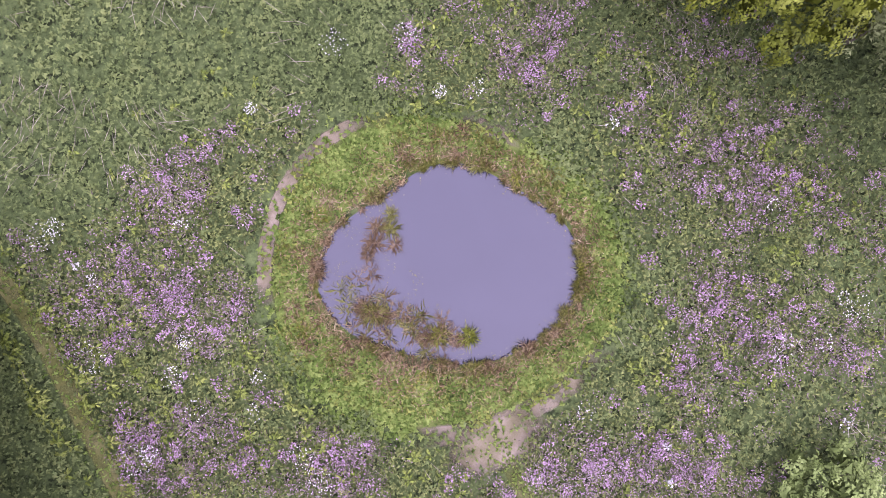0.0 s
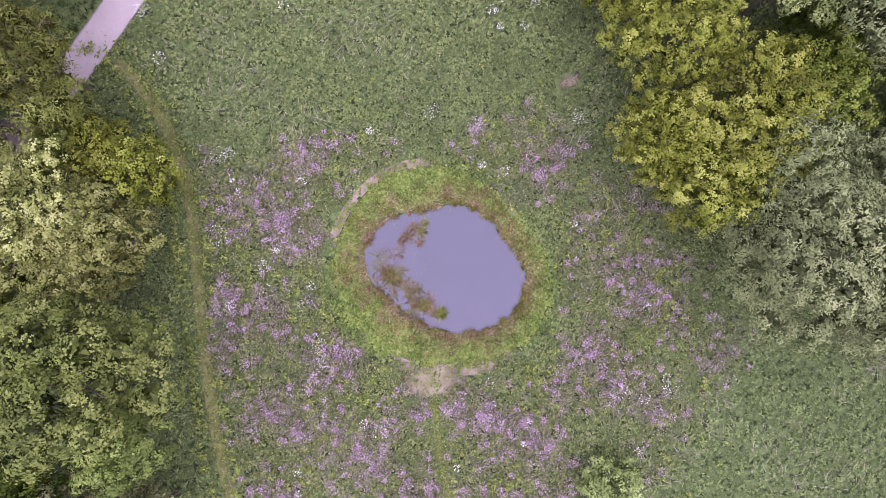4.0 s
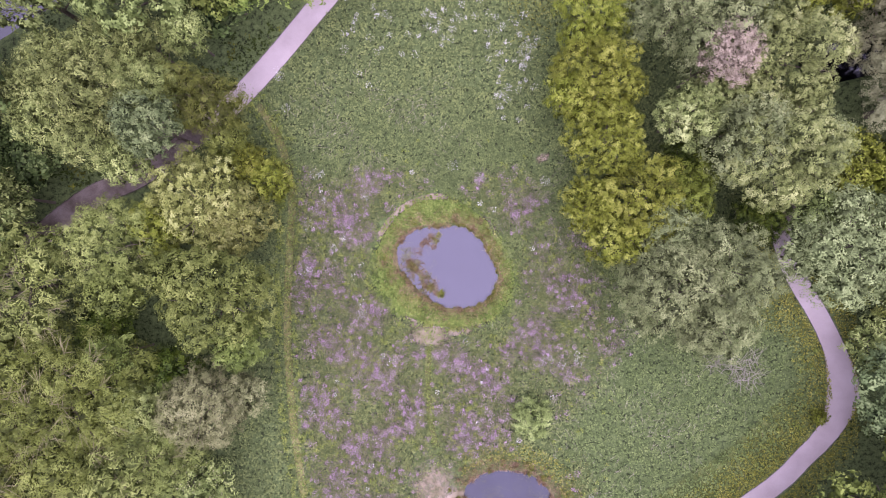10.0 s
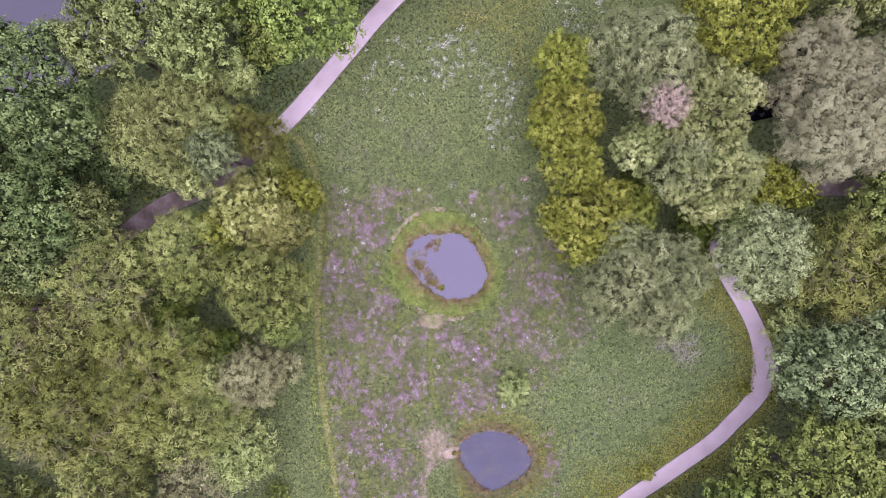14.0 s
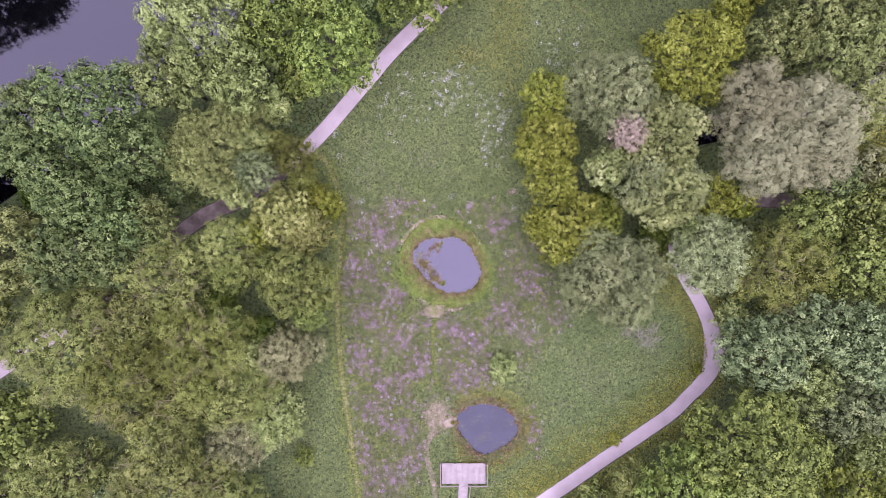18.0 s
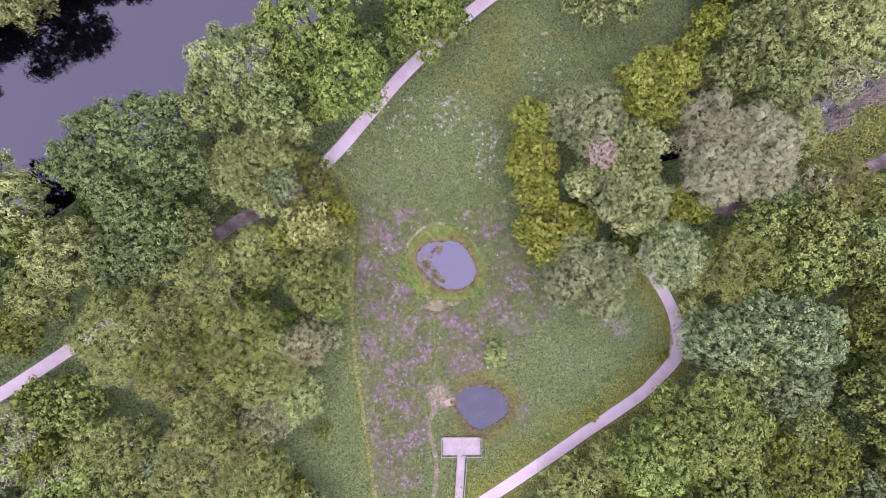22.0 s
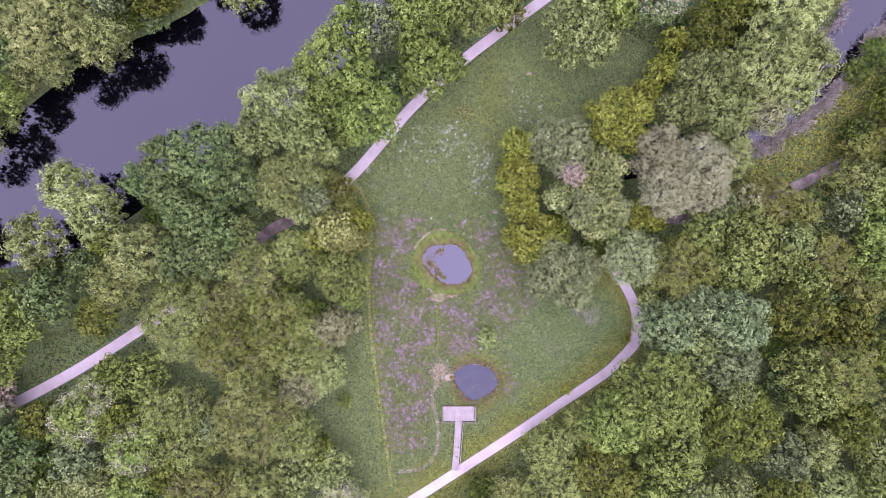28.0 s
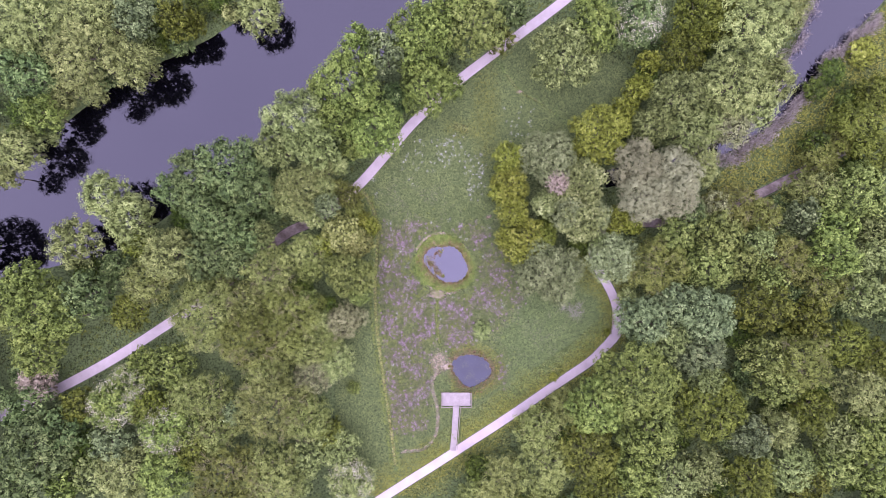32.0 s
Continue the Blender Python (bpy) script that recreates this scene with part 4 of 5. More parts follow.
def open_land(x, y, path=0.95, trail=0.34, ring=0.0):
    ring = ring + 0.28 * bare_arc(x, y)
    ok = (water_d(x, y) > 0.35) & (ring_d(x, y) > ring + 0.9 * (wave(x, y, 0.55, 4.0) - 0.55) + 0.3 * (RNG.random(len(x)) - 0.5)) & (pond_d(x, y, POND_B) > 1.1 + 1.2 * wave(x, y, 0.7, 0.2) * RNG.random(len(x)))
    for cx, cy, rx, ry in ((-1.0, -8.5, 1.9, 1.0), (-0.8, -21.2, 2.4, 3.1), (1.0, -21.9, 1.5, 0.8), (8.5, 6.0, 0.9, 0.7), (14.2, 29.3, 0.7, 0.35)):
        ok &= np.hypot((x - cx) / rx, (y - cy) / ry) > 0.4 + 1.1 * RNG.random(len(x)) * (0.3 + wave(x, y, 0.6, 1.9))
    for k in "ns":
        ok &= dist_line(x, y, LINES[k]) > path
    for k in "wcpd":
        ok &= dist_line(x, y, LINES[k]) > trail * (0.6 + 0.9 * RNG.random(len(x)))
    ok &= ~((x > -0.35) & (x < 5.3) & (y > -29.4) & (y < -26.6)) & ~((x > 1.2) & (x < 3.3) & (y > -38) & (y < -29))
    return ok


def scatter(name, x, y, z, length, width, mat, label, category, flat=1.0):
    """Leaves strewn over the ground as one mass."""
    n = len(x)
    c = np.c_[x, y, land_z(x, y) + z]
    nrm = unit(np.c_[RNG.normal(size=(n, 2)) * 0.42 / flat, np.ones(n)])
    d = unit(np.c_[RNG.normal(size=(n, 2)), np.zeros(n)])
    s = 0.6 + 0.8 * RNG.random(n)
    v, f = leaf_tris(c, d, nrm, length * s, width * s)
    return tagged(part(name, quads_mesh(name, v, f), mat), label, category, kind="stuff")


def plants(name, x, y, z, size, leaves, mat, label, category="plants"):
    """Leafy plants, each a loose rosette with a tone of its own."""
    k = np.repeat(np.arange(len(x)), leaves)
    n = len(k)
    big = (size * (0.55 + 0.9 * RNG.random(len(x))))[k]
    a = RNG.random(n) * 6.283
    out = np.c_[np.cos(a), np.sin(a)]
    c = np.c_[np.c_[x, y][k] + out * (0.45 * big * np.sqrt(RNG.random(n)))[:, None], (land_z(x, y) + z)[k] + 0.35 * big * RNG.random(n)]
    nrm = unit(np.c_[0.45 * out + 0.30 * RNG.normal(size=(n, 2)), np.ones(n)])
    v, f = leaf_tris(c, np.c_[out, np.zeros(n)], nrm, 0.85 * big, 0.55 * big)
    return tagged(part(name, toned(quads_mesh(name, v, f), RNG.random(len(x))[k], 3), mat), label, category, kind="stuff")


def rand_in(n, x0, x1, y0, y1):
    return x0 + (x1 - x0) * RNG.random(n), y0 + (y1 - y0) * RNG.random(n)


def hump(x, y):
    return 0.10 + 0.16 * wave(x, y, 0.5, 1.0) + 0.14 * wave(x, y, 2.3, 0.3)


# nettles and herbs, dense near the pond, coarser further out
def in_meadow(x, y):
    return (y > -50 + (x + 15) * 0.65) & (y < 12 + (x + 16.5) * 0.9) & (x < 33 - np.clip(y + 6, 0, 60) * 0.3) | (np.hypot((x - 27) / 9, (y - 29) / 8) < 1)


def off_verge(x, y):
    return dist_line(x, y, LINES["s"]) > 0.9 + 3.4 * (0.3 + 0.7 * wave(x, y, 1.7, 0.4)) * RNG.random(len(x)) ** 0.6


def near_pond(x, y):
    return np.clip((19.0 - np.hypot(x - 1, (y + 2) * 1.35)) / 9.0 + 0.5 * (wave(x, y, 2.0, 1.0) - 0.5), 0, 1)


x, y = rand_in(165000, -22, 22, -17, 14)
keep = in_meadow(x, y) & (RNG.random(len(x)) < near_pond(x, y))
x, y = x[keep], y[keep]
keep = open_land(x, y) & (RNG.random(len(x)) > 0.5 * pink_zone(x, y)) & off_verge(x, y)
x, y = x[keep], y[keep]
plants("nettle_bed", x, y, hump(x, y) * (0.3 + 0.9 * RNG.random(len(x))), 0.098, 5, M_NETTLE, "dense dark blue-green nettles and herbs of the meadow")
x, y = rand_in(175000, -20, 34, -42, 42)
keep = in_meadow(x, y) & (RNG.random(len(x)) > near_pond(x, y))
x, y = x[keep], y[keep]
keep = open_land(x, y) & (RNG.random(len(x)) > 0.5 * pink_zone(x, y)) & off_verge(x, y)
x, y = x[keep], y[keep]
dim = RNG.random(len(x)) < np.clip((x - 8 + 4 * (wave(x, y, 2.2, 0.8) - 0.5)) / 4, 0, 1) * np.clip((4 - y) / 4, 0, 1)
plants("nettle_bed", x[dim], y[dim], hump(x[dim], y[dim]) * (0.3 + 0.8 * RNG.random(int(dim.sum()))), 0.125, 5, M_NETTLE, "low dark green nettles in the rough of the meadow")
x, y = x[~dim], y[~dim]
plants("meadow_herbs", x, y, hump(x, y) * (0.3 + 0.8 * RNG.random(len(x))), 0.14, 5, M_COVER, "green herbs and rough grass of the open meadow")
x, y = rand_in(140000, -13, 15, -35, 6)
keep = RNG.random(len(x)) < pink_zone(x, y) * 0.85
x, y = x[keep], y[keep]
keep = open_land(x, y)
x, y = x[keep], y[keep]
scatter("flower_leaves", x, y, hump(x, y) * (0.6 + 0.8 * RNG.random(len(x))), 0.14, 0.08, M_MEADOW, "light green leaves among the meadow flowers", "plants")

x, y = rand_in(90000, -13, 15, -35, 6)
keep = RNG.random(len(x)) < pink_zone(x, y) * np.clip(wave(x, y, 1.15, 0.7) * 1.5 - 0.15, 0, 1)
x, y = x[keep], y[keep]
keep = open_land(x, y)
x, y = x[keep], y[keep]
scatter("flower_stems", x, y, hump(x, y) * (0.8 + 0.9 * RNG.random(len(x))), 0.16, 0.034, M_STEM, "brownish-mauve stems and spent flower heads", "plants", 0.8)

# rough floor below and between the trees
x, y = rand_in(300000, -88, 88, -54, 50)
keep = (water_d(x, y) > 0.2) & ~in_meadow(x, y)
x, y = x[keep], y[keep]
keep = (dist_line(x, y, LINES["n"]) > 1.1) & (dist_line(x, y, LINES["s"]) > 1.1)
for tx, ty, tr in SPOTS:
    keep &= (x - tx) ** 2 + (y - ty) ** 2 > (0.72 * tr) ** 2
x, y = x[keep], y[keep]
lush = wave(x, y, 0.45, 3.3) + 0.5 * wave(x, y, 1.6, 1.2) * RNG.random(len(x)) > 0.78
# the dark share of the floor carries the shade of the gaps in its colour
for sel, m, label in ((lush, LEAF["yellow"], "bright green undergrowth in woodland gaps"), (~lush, LEAF["dark"], "dark woodland floor growth, its colour deepened for gap shade")):
    scatter("woodland_floor", x[sel], y[sel], 0.1 + 0.5 * RNG.random(int(sel.sum())) * wave(x[sel], y[sel], 1.1, 0.9), 0.24, 0.15, m, label, "plants")

# made-up dark understorey, added so that canopy gaps read as deep shade
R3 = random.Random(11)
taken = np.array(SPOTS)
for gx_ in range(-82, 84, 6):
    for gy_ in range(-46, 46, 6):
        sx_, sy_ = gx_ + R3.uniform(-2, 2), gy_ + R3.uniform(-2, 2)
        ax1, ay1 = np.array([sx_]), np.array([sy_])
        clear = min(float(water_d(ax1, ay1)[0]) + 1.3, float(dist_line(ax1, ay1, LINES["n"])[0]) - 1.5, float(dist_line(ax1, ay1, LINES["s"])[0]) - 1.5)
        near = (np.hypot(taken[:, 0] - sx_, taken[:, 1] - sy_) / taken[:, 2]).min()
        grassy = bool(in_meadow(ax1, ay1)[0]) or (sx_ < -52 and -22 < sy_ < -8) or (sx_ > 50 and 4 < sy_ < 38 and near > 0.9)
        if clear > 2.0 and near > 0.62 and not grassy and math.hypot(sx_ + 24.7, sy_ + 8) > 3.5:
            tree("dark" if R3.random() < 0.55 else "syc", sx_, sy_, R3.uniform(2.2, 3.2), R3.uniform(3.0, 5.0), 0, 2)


def clumps(x, y, per, spread, z, size, name, mat, label, aspect=0.8, flat=1.6):
    k = np.repeat(np.arange(len(x)), per)
    r = spread * np.sqrt(RNG.random(len(k))) * (0.5 + RNG.random(len(x)))[k]
    a = RNG.random(len(k)) * 6.283
    px, py = x[k] + r * np.cos(a), y[k] + r * np.sin(a)
    return scatter(name, px, py, z + 0.15 * RNG.random(len(k)) + 0.6 * hump(px, py), size, size * aspect, mat, label, "flowers", flat)


# pink and lilac flowers in drifts
x, y = rand_in(8500, -13, 16, -35, 6)
keep = open_land(x, y, ring=0.2) & (RNG.random(len(x)) < pink_zone(x, y) * (0.22 + 1.0 * np.clip(wave(x, y, 1.15, 0.7) * 1.6 - 0.5, 0, 1)))
x, y = x[keep], y[keep]
h = RNG.random(len(x))
clumps(x[h < 0.5], y[h < 0.5], 26, 0.22, 0.3, 0.062, "pink_flowers", M_PINKF, "drifts of bright pink meadow flowers")
clumps(x[h > 0.2], y[h > 0.2], 34, 0.36, 0.26, 0.05, "lilac_flowers", M_LILAC, "drifts of faded lilac meadow flowers")

# white umbels
wx, wy = rand_in(760, -9, 14, 9, 27)
keep = RNG.random(len(wx)) < np.maximum.reduce([blob(wx, wy, 5.8, 13.5, 2.6, 6.0), blob(wx, wy, 1.5, 18.5, 4.0, 3.5), 0.35 * blob(wx, wy, -4, 16.5, 7, 6)])
wx, wy = np.r_[wx[keep], 11 + 6 * RNG.random(26)], np.r_[wy[keep], 19.5 + 7 * RNG.random(26)]
sx, sy = rand_in(60, -11.5, 12, -33, 7)
sk = (pink_zone(sx, sy) > 0.4) & open_land(sx, sy, ring=0.3)
spots = [(-10.08, 4.83), (-10.73, 0.72), (-11.07, -2.84), (-10.66, -2.87), (-6.45, -6.57), (-8.77, -1.17), (-2.21, 4.91), (1.17, 5.40), (3.24, 4.38), (8.55, -10.47), (11.16, -10.57), (3.26, 2.30), (-7.88, -0.40), (-6.63, -5.60), (-12.87, 12.86), (-13.00, 13.14), (-9.59, 4.90), (8.58, 4.02), (-12.34, 10.24)]
ax = np.array([p[0] for p in spots])
ay = np.array([p[1] for p in spots])
clumps(np.r_[wx, sx[sk]], np.r_[wy, sy[sk]], 22, 0.26, 0.45, 0.062, "white_umbels", M_WHITE, "scattered heads of white umbel flowers")
clumps(ax, ay, 60, 0.4, 0.45, 0.045, "white_umbels", M_WHITE, "dense clumps of white umbel flowers by the pond")

# broad dock leaves, yellow-green
x, y = rand_in(2600, -13, 14, -35, 8)
keep = open_land(x, y, ring=-0.3) & (RNG.random(len(x)) < 0.15 + 0.75 * pink_zone(x, y)) & (wave(x, y, 1.6, 2.0) > 0.42)
bx, by = x[keep], y[keep]
t = RNG.random(420)
i = (t * (len(LINES["w"]) - 1)).astype(int)
off = np.where(RNG.random(420) < 0.65, -1, 1) * (0.45 + 0.5 * RNG.random(420))
bx, by = np.r_[bx, LINES["w"][i, 0] + off], np.r_[by, LINES["w"][i, 1] + RNG.normal(size=420) * 0.5]
j = RNG.integers(4, len(south) - 2, 130)
off = 1.4 + 2.2 * RNG.random(130)
bx, by = np.r_[bx, south[j, 0] - turn_s[j, 1] * off], np.r_[by, south[j, 1] + turn_s[j, 0] * off]
k = np.repeat(np.arange(len(bx)), 6)
a = RNG.random(len(k)) * 6.283
c = np.c_[bx[k] + 0.13 * np.cos(a), by[k] + 0.13 * np.sin(a), hump(bx[k], by[k]) + 0.12 + 0.12 * RNG.random(len(k))]
v, f = leaf_quads(c, np.c_[np.cos(a), np.sin(a), np.full(len(k), -0.2)], unit(np.c_[0.4 * np.cos(a), 0.4 * np.sin(a), np.ones(len(k))]), 0.17 + 0.12 * RNG.random(len(k)), 0.085)
tagged(part("dock_leaves", quads_mesh("dock_leaves", v, f), M_BROAD), "rosettes of broad yellow-green dock leaves", "plants", kind="stuff")

# short bright grass round the ponds and along the paths
x, y = rand_in(46000, -7, 8, -11, 5)
limit = np.where((bare_arc(x, y) > 0) & (RNG.random(len(x)) > 0.2), -0.30 - 0.35 * RNG.random(len(x)) * wave(x, y, 0.6, 2.2), 0.75 - 1.3 * RNG.random(len(x)) ** 0.8)
limit = np.where(np.hypot((x + 1.1) / 1.35, (y + 8.3) / 0.8) < 0.6 + 0.6 * RNG.random(len(x)), -9, limit)
keep = (ring_d(x, y) < limit) & (pond_d(x, y, POND_A) > 0.35)
x, y = x[keep], y[keep]
plants("ring_grass", x, y, 0.02 + 0.07 * RNG.random(len(x)) * (1 + wave(x, y, 0.4)), 0.135, 6, M_LAWN, "short bright yellow-green grass round the pond", "grass")
x, y = rand_in(14000, -7, 8, -11, 5)
keep = (ring_d(x, y) < 0.1) & (pond_d(x, y, POND_A) > 0.5) & (wave(x, y, 0.55, 1.3) + 0.4 * RNG.random(len(x)) > 0.78)
x, y = x[keep], y[keep]
scatter("ring_herbs", x, y, 0.1 + 0.12 * RNG.random(len(x)), 0.15, 0.10, M_BROAD, "broad-leaved yellow-green herbs on the pond bank", "plants", 1.3)
x, y = rand_in(260000, -14, 34, -46, 0)
d = dist_line(x, y, LINES["s"])
keep = open_land(x, y) & (d < 0.9 + 4.6 * RNG.random(len(x)) * (0.4 + wave(x, y, 1.7, 0.4)))
keep |= (pond_d(x, y, POND_B) > 0.9) & (pond_d(x, y, POND_B) < 2.4) & (x > 1.5) & (RNG.random(len(x)) < 0.5)
x, y = x[keep], y[keep]
scatter("verge_grass", x, y, 0.05 + 0.2 * RNG.random(len(x)), 0.15, 0.085, M_VERGE, "yellow-green grass verge along the gravel path", "grass", 1.3)
x, y = rand_in(42000, 48, 92, 2, 46)
d = dist_line(x, y, STREAM, STREAM_HALF)
keep = (d > 0.4) & (d < 15) & (dist_line(x, y, LINES["s"]) > 1.2) & (y < 24 + (x - 60) * 1.2)
x, y = x[keep], y[keep]
scatter("bank_grass", x, y, 0.1 + 0.35 * RNG.random(len(x)), 0.34, 0.16, M_VERGE, "bright rough grass on the stream bank", "grass")

# thin grass on the trodden trails
for key, many in (("w", 2400), ("c", 900), ("d", 900)):
    i = RNG.integers(0, len(LINES[key]), many)
    x, y = LINES[key][i, 0] + 0.45 * RNG.normal(size=many), LINES[key][i, 1] + 0.6 * RNG.normal(size=many)
    plants("trail_grass", x, y, np.full(many, 0.05), 0.085, 5, M_LAWN, "thin yellow-green grass on a trodden trail", "grass")

# a lighter, drier streak of grass in the north
x, y = rand_in(26000, 0, 16, 12, 36)
keep = in_meadow(x, y) & (RNG.random(len(x)) < 0.6 * blob(x, y, 8.0, 25, 3.4, 12) + 0.5 * blob(x, y, 3.5, 22.3, 4.5, 2.4))
x, y = x[keep], y[keep]
scatter("dry_grass", x, y, 0.25 + 0.25 * RNG.random(len(x)), 0.17, 0.07, M_SHORT, "lighter yellow-green grass in the rough meadow", "grass", 1.2)

# dry grass stems lying among the herbs
x, y = rand_in(15000, -14, 26, -32, 16)
keep = open_land(x, y) & (RNG.random(len(x)) < np.maximum.reduce([blob(x, y, -5, 9, 9, 6), blob(x, y, 11, 2, 6, 5), 0.8 * blob(x, y, 15, -16, 10, 7), np.full(len(x), 0.06)])) & (wave(x, y, 1.4, 3.0) > 0.45)
x, y = x[keep], y[keep]
n = len(x)
a = 2.2 * wave(x, y, 3.0, 1.0) + 0.6 * RNG.normal(size=n) + 0.4
d = unit(np.c_[np.cos(a), np.sin(a), 0.15 * RNG.normal(size=n)])
v, f = leaf_quads(np.c_[x, y, 0.42 + 0.15 * RNG.random(n)], d, unit(np.c_[RNG.normal(size=(n, 2)) * 0.1, np.ones(n)]), 0.3 + 0.7 * RNG.random(n), 0.020, 0.02)
tagged(part("dry_stems", quads_mesh("dry_stems", v, f), M_STRAW), "pale dry grass stems lying over the herbs", "grass", kind="stuff")


# ---- rush tufts at the ponds ----
def tuft_mesh(seed, blades, length):
    r = np.random.default_rng(seed)
    a = r.random(blades) * 6.283
    lean = 0.25 + 0.75 * r.random(blades)
    d = unit(np.c_[np.cos(a) * lean, np.sin(a) * lean, np.ones(blades) * 0.75])
    ln = length * (0.6 + 0.6 * r.random(blades))
    c = np.c_[0.07 * r.normal(size=(blades, 2)), np.zeros(blades)] + d * ln[:, None] * 0.5
    n = unit(np.cross(d, np.c_[-np.sin(a), np.cos(a), np.zeros(blades)]))
    v, f = leaf_quads(c, d, n, ln, 0.021 + 0.014 * r.random(blades), 0.05)
    return quads_mesh("blades", v, f)


TUFTS = [tuft_mesh(s, 150, 0.58) for s in range(5)]


def rush_tuft(x, y, size, kind, turn, low=0.0):
    ob = part("rush_tuft", TUFTS[int(turn) % 5], {"rusty": M_RUSH, "sedge": M_SEDGE, "green": M_SHORT}[kind])
    z = max(float(land_z(np.array([x]), np.array([y]))[0]), -0.34) - 0.02
    ob.matrix_world = pose(x, y, z, 0, 0, turn) @ Matrix.Diagonal((size, size, size * 0.85, 1))
    word = {"rusty": "rusty brown rush tuft", "sedge": "yellow-brown sedge tuft", "green": "green sedge tuft"}[kind]
    where = "standing in the pond water" if low else "growing at the pond edge"
    return tagged(ob, word + " " + where, "rush tuft", "rush tufts round the ponds")


R2 = random.Random(5)
for pond, many in ((POND_A, 190), (POND_B, 80)):
    (cx, cy), h = pond
    for k in range(many):
        a = k * 2.39996 + 0.3 * R2.random()
        r = float(outline(np.array([a]), h)[0]) + (R2.random() ** 1.9) * (1.25 if pond is POND_A else 1.6) + 0.02
        side = math.cos(a - radians(205))
        pick = R2.random()
        kind = "rusty" if pick < (0.30 if pond is POND_A else 0.6) + 0.3 * side else ("sedge" if pick < 0.8 else "green")
        rush_tuft(cx + r * math.cos(a), cy + r * math.sin(a), 0.35 + 0.5 * R2.random() ** 1.5, kind, 360 * R2.random())
for px, py, size, kind in ((-1.12, -0.74, 0.9, "rusty"), (-0.75, -0.35, 0.8, "rusty"), (-0.4, -0.62, 0.85, "sedge"), (-0.55, -1.15, 0.7, "rusty"), (-1.5, -0.95, 0.7, "rusty"), (-0.15, -0.2, 0.7, "sedge"), (-2.32, -2.74, 1.2, "sedge"), (-2.55, -2.45, 1.0, "rusty"), (-2.1, -3.0, 0.9, "rusty"), (-0.86, -4.5, 0.95, "green"), (0.01, -5.05, 1.0, "green"), (-0.4, -4.95, 0.8, "rusty"), (-1.25, -4.4, 0.8, "rusty")):
    rush_tuft(px, py, size, kind, 360 * R2.random(), 1.0)

# thin stems standing in the shallow bay
SPARSE = [tuft_mesh(40 + s, 34, 0.62) for s in range(3)]
for k in range(44):
    a = radians(150 + 95 * R2.random())
    r = float(outline(np.array([a]), POND_A[1])[0]) * (0.55 + 0.42 * R2.random())
    ob = part("rush_tuft", SPARSE[k % 3], M_RUSH if k % 3 else M_SEDGE)
    ob.matrix_world = pose(POND_A[0][0] + r * math.cos(a), POND_A[0][1] + r * math.sin(a), -0.42, 0, 0, 77 * k) @ Matrix.Diagonal((0.9, 0.9, 0.8, 1))
    tagged(ob, "sparse pinkish-brown rush stems standing in shallow water", "rush tuft", "rush tufts round the ponds")

# low mixed growth of the pond margins
for pond, n, reach in ((POND_A, 70000, 2.1), (POND_B, 56000, 2.6)):
    (cx, cy), h = pond
    x, y = rand_in(n, cx - 6.5, cx + 6.5, cy - 6.5, cy + 6.5)
    d = pond_d(x, y, pond) + 0.35 * (wave(x, y, 0.45, 2.0) - 0.5)
    keep = (d > 0.0) & (d < reach * (0.25 + 0.75 * RNG.random(len(x)) ** 1.5)) & (ring_d(x, y) * (1 if pond is POND_A else -1) < -0.3) & (np.hypot((x + 0.8) / 2.1, (y + 21.2) / 2.9) > 0.75 + 0.5 * RNG.random(len(x))) & (np.hypot((x - 1.0) / 1.2, (y + 21.9) / 0.5) > 1)
    x, y = x[keep], y[keep]
    pick = RNG.random(len(x)) + 0.5 * (wave(x, y, 0.8, 0.5) - 0.5) + 0.4 * (d[keep] - 0.75) + (0.10 * np.sign(x - cx) - 0.36 if pond is POND_A else -0.42)
    for name, m, lo, hi, label in (("margin_sedge", M_SEDGE, 0.20, 0.46, "yellow-brown low sedge on the pond margin"), ("margin_rush", M_RUSH, -9, 0.20, "rusty dry rush litter on the pond margin"), ("margin_herbs", M_LAWN, 0.46, 9, "bright green herbs on the pond margin")):
        s = (pick >= lo) & (pick < hi)
        scatter(name, x[s], y[s], 0.05 + 0.2 * RNG.random(int(s.sum())), 0.085 if m is M_LAWN else 0.19, 0.055 if m is M_LAWN else 0.026, m, label, "plants", 0.7)

# floating weed
x, y = rand_in(6500, -4, 5, -7, 2)
d = pond_d(x, y, POND_A)
keep = (d < 0.15) & ((d > -0.45 + 0.3 * RNG.random(len(x))) | ((x < -0.3) & (RNG.random(len(x)) < 0.75))) & (wave(x, y, 0.3, 1.0) > 0.4)
x, y = x[keep], y[keep]
v, f = leaf_quads(np.c_[x, y, np.full(len(x), -0.272)], unit(np.c_[RNG.normal(size=(len(x), 2)), np.zeros(len(x))]), np.tile([0.0, 0.0, 1.0], (len(x), 1)), 0.025 + 0.035 * RNG.random(len(x)), 0.022, 0.0)
tagged(part("pondweed", quads_mesh("pondweed", v, f), M_SEDGE), "small floating pondweed leaves near the bank", "plants", kind="stuff")

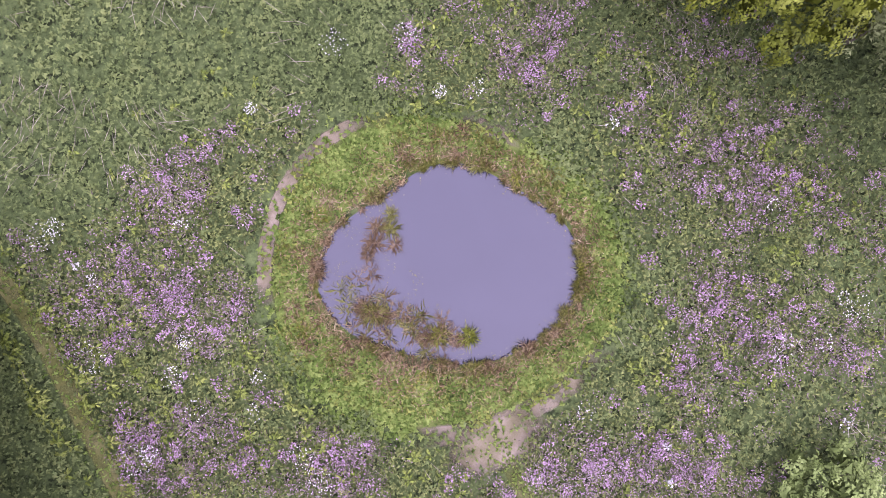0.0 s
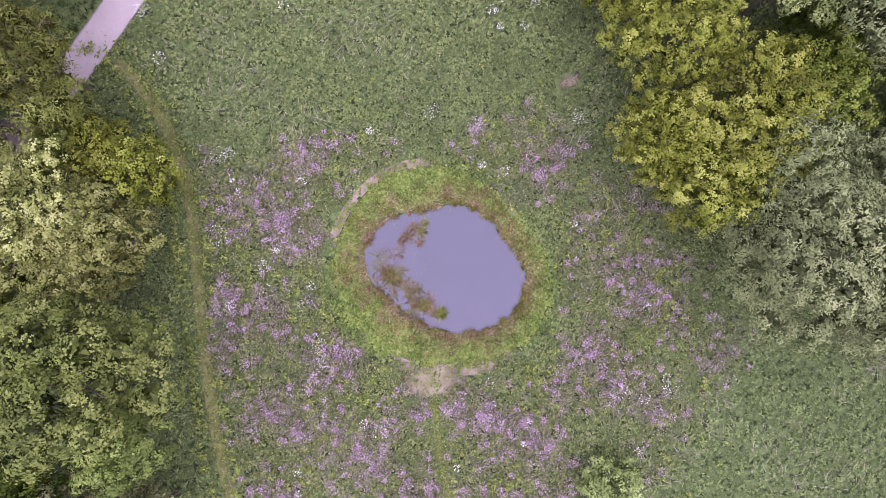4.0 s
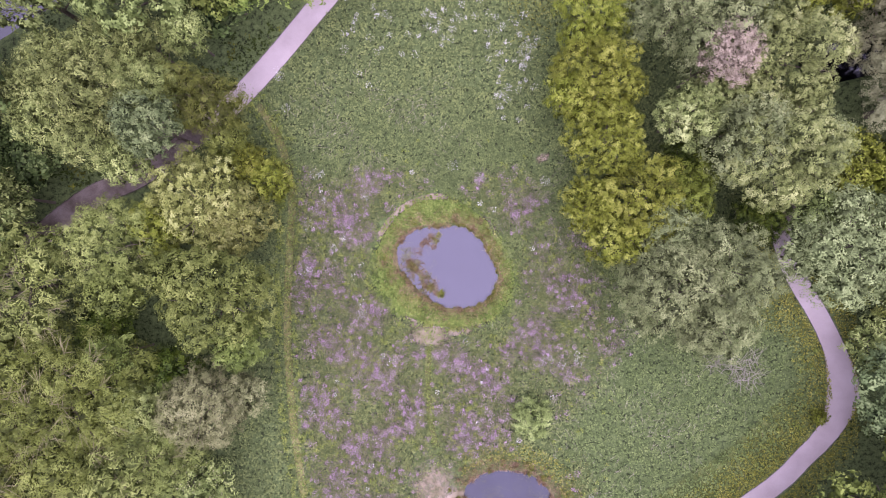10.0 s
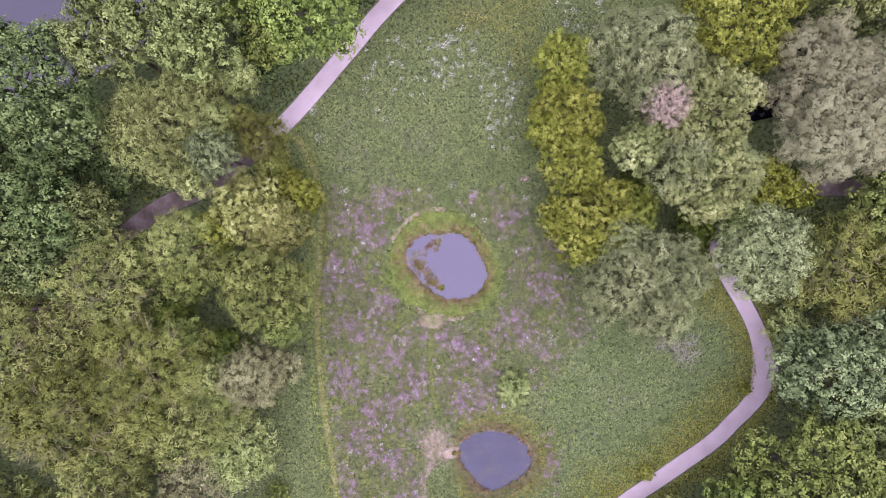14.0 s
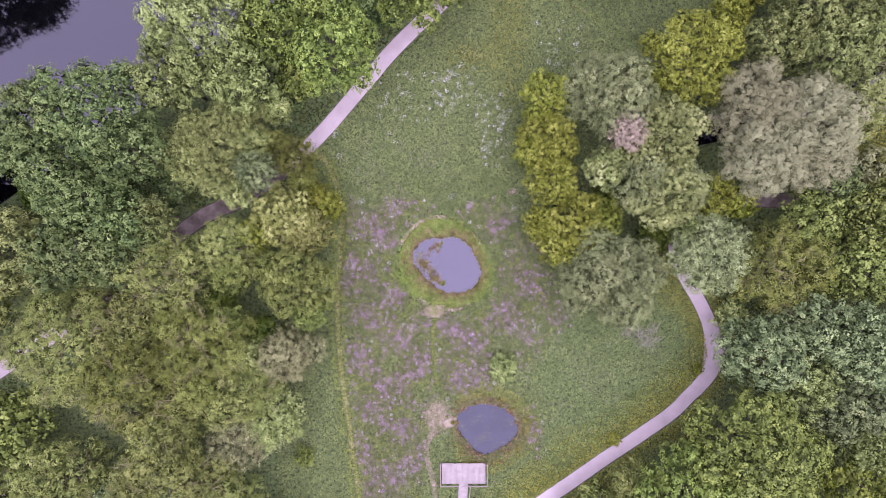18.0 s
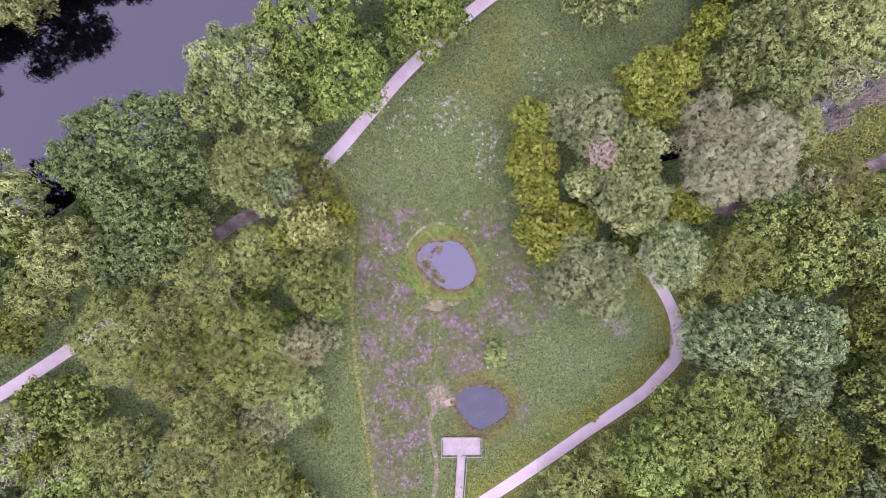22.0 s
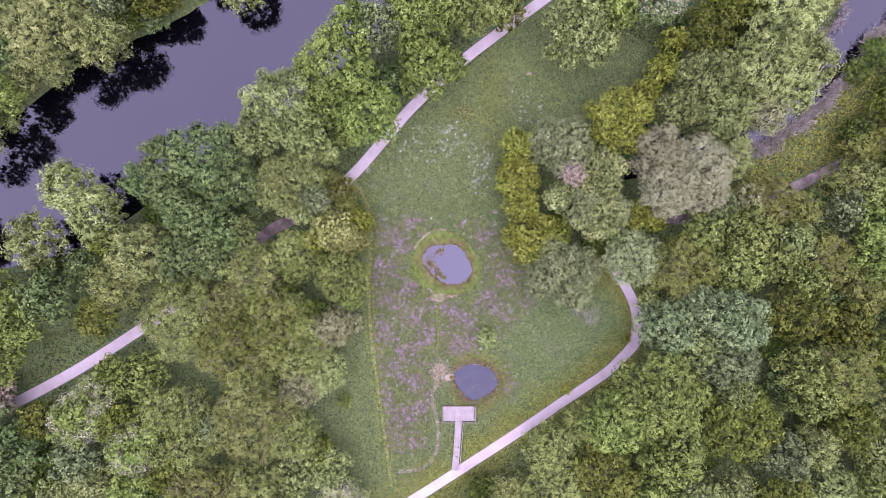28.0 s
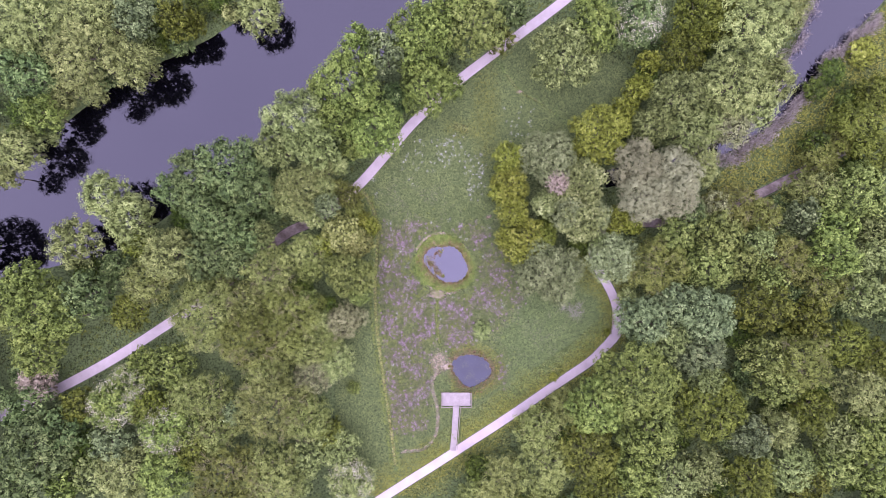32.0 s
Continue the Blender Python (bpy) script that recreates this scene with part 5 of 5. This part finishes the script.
x, y = rand_in(8000, 1.5, 9.5, -27, -18.5)
keep = (pond_d(x, y, POND_B) < 0.2) & (wave(x, y, 0.55, 2.6) + 0.5 * RNG.random(len(x)) > 0.85)
x, y = x[keep], y[keep]
v, f = leaf_quads(np.c_[x, y, np.full(len(x), -0.272)], unit(np.c_[RNG.normal(size=(len(x), 2)), np.zeros(len(x))]), np.tile([0.0, 0.0, 1.0], (len(x), 1)), 0.03 + 0.05 * RNG.random(len(x)), 0.03, 0.0)
tagged(part("pondweed", quads_mesh("pondweed", v, f), LEAF["ghost"]), "pale film of floating weed on the small pond", "plants", kind="stuff")

# reeds along the stream
s_line = smooth_line(STREAM[1:6], 0.5)
hw = np.interp(np.linspace(0, 1, len(s_line)), np.linspace(0, 1, 5), STREAM_HALF[1:6])
i = RNG.integers(0, len(s_line), 9000)
tan = unit(np.gradient(s_line, axis=0))[i]
nrm = np.c_[-tan[:, 1], tan[:, 0]]
off = np.where(RNG.random(9000) < 0.75, 1, -1) * (hw[i] + 0.1 + 1.5 * RNG.random(9000) ** 1.5)
p = s_line[i] + nrm * (off * (0.75 + 0.6 * wave(s_line[i, 0], s_line[i, 1], 1.3, 0.6)))[:, None] + 0.5 * RNG.normal(size=(9000, 2))
d = unit(np.c_[0.7 * RNG.normal(size=(9000, 2)), np.ones(9000)])
v, f = leaf_quads(np.c_[p, 0.45 + 0.4 * RNG.random(9000)], d, unit(np.cross(d, RNG.normal(size=d.shape))), 0.9 + 0.6 * RNG.random(9000), 0.09, 0.02)
tagged(part("reed_fringe", quads_mesh("reed_fringe", v, f), M_REED), "pale pinkish-grey dry reeds along the stream bank", "reeds", kind="stuff")


# ---- dead wood ----
def bare_mesh(seed, n, length, thick, wide):
    r = random.Random(seed)
    bm = bmesh.new()
    for i in range(n):
        a, up = 6.283 * r.random(), 0.25 + 0.7 * r.random()
        q = Vector((math.cos(a), math.sin(a), up)).normalized()
        ln = length * (0.5 + 0.6 * r.random())
        s = Vector((r.uniform(-0.5, 0.5) * length * wide, r.uniform(-0.5, 0.5) * length * wide, 0.2 + 0.2 * length * r.random()))
        for e, rad, st in ((s + q * ln, thick, s), (s + q * ln * 0.9 + Vector((r.uniform(-1, 1), r.uniform(-1, 1), 0.4)) * ln * 0.3, thick * 0.5, s + q * ln * 0.45)):
            bmesh.ops.create_cone(bm, cap_ends=True, segments=5, radius1=rad, radius2=rad * 0.25, depth=(e - st).length, matrix=Matrix.Translation((e + st) / 2) @ (e - st).to_track_quat("Z", "Y").to_matrix().to_4x4())
    return bm_mesh("dead_crown", bm)


M_DEAD = surface("bleached_wood", [(0.3, (0.17, 0.16, 0.13)), (0.7, (0.34, 0.32, 0.27))], 3.0, 0.85, 0.4, 20.0)
for name, (px, py), n, ln, th_, lift, label in (
        ("dead_bush", (24.57, -11.5), 70, 1.9, 0.018, 0, "leafless grey thorny bush at the meadow edge"),
        ("dead_bush", (22.18, -10.87), 45, 1.1, 0.014, 0, "leafless grey thorny bush at the meadow edge"),
        ("dead_tree", (71.2, -7.9), 12, 2.4, 0.035, 6.5, "bleached leafless dead tree in the woodland"),
        ("dead_tree", (36.26, 10.37), 16, 2.6, 0.05, 4.0, "bare leaning branches of a dead tree by water")):
    base = new(name)
    base.location = (px, py, 0)
    br = part("dead_crown", bare_mesh(n, n, ln, th_, 0.1 if lift else 1.2), M_DEAD, base)
    br.location = (0, 0, lift)
    if lift:
        bm = bmesh.new()
        bmesh.ops.create_cone(bm, cap_ends=True, segments=8, radius1=0.2, radius2=0.09, depth=lift + 1.2, matrix=Matrix.Translation((0, 0, (lift + 1.0) / 2 - 0.1)))
        part("trunk", bm_mesh("trunk", bm), M_DEAD, base)
    tagged(base, label, "dead tree" if lift else "bush")


# ---- the pond platform and its boardwalk ----
def platform():
    base = tagged(new("pond_platform"), "pale timber T-shaped pond platform with boardwalk and low rails", "platform")
    top = 0.42
    bm = bmesh.new()
    box_bm(bm, -0.068, 0.068, -1.22, 1.22, -0.02, 0.02, 0.006)
    long_me = bm_mesh("board", bm)
    bm = bmesh.new()
    box_bm(bm, -0.56, 0.56, -0.068, 0.068, -0.02, 0.02, 0.006)
    short_me = bm_mesh("board", bm)
    for i in range(36):
        ob = part("board", long_me, M_DECK, base)
        ob.location = (-0.13 + 0.0725 + i * 0.1455, -27.96, top + 0.002 * R2.random())
        ob.rotation_euler = (0, 0, radians(R2.uniform(-0.15, 0.15)))
    for i in range(58):
        t = i / 57
        ob = part("board", short_me, M_DECK, base)
        ob.location = (2.45 - 0.62 * t + 0.05 * math.sin(2.5 * t), -29.26 - 8.3 * t, top - (top - 0.06) * max(0, t - 0.55) / 0.45 + 0.002 * R2.random())
        ob.rotation_euler = (0, 0, radians(-4.3))

    def beam(name, a, b, w, h, label=""):
        a, b = Vector(a), Vector(b)
        bm = bmesh.new()
        box_bm(bm, -w / 2, w / 2, -(b - a).length / 2, (b - a).length / 2, -h / 2, h / 2, 0.008)
        ob = part(name, bm_mesh(name, bm), M_RAIL, base, label)
        ob.matrix_world = Matrix.Translation((a + b) / 2) @ (b - a).to_track_quat("Y", "Z").to_matrix().to_4x4()

    x0, x1, y0, y1 = -0.30, 5.28, -29.36, -26.7
    for y in (-28.9, -27.0):
        beam("joist", (x0, y, top - 0.11), (x1, y, top - 0.11), 0.08, 0.16)
    for dx in (-0.45, 0.45):
        beam("joist", (2.45 + dx, -29.2, top - 0.11), (1.83 + dx, -37.5, -0.02), 0.07, 0.15)
    ends = [((x0, y1), (x0, y0)), ((x0, y0), (1.85, y0)), ((3.05, y0), (x1, y0)), ((x1, y0), (x1, y1)), ((3.26, y0), (2.64, -37.3))]
    for (ax_, ay_), (bx_, by_) in ends:
        slope = 0.3 if by_ < -35 else 0.0
        beam("rail", (ax_, ay_, top + 0.42), (bx_, by_, top + 0.42 - slope), 0.09, 0.05)
        beam("rail", (ax_, ay_, top + 0.2), (bx_, by_, top + 0.2 - slope), 0.04, 0.09)
        n = max(1, round(math.hypot(bx_ - ax_, by_ - ay_) / 1.3))
        for k in range(n + 1):
            q = k / n
            px, py = ax_ + q * (bx_ - ax_), ay_ + q * (by_ - ay_)
            beam("post", (px, py, -0.12), (px, py, top + 0.44 - slope * q), 0.09, 0.09)
    for k in range(3):
        beam("toe_board", (x0 + 0.1 + k * 1.75, y1 + 0.02, top + 0.07), (x0 + 1.6 + k * 1.75, y1 + 0.02, top + 0.07), 0.05, 0.1)
    return base


platform()
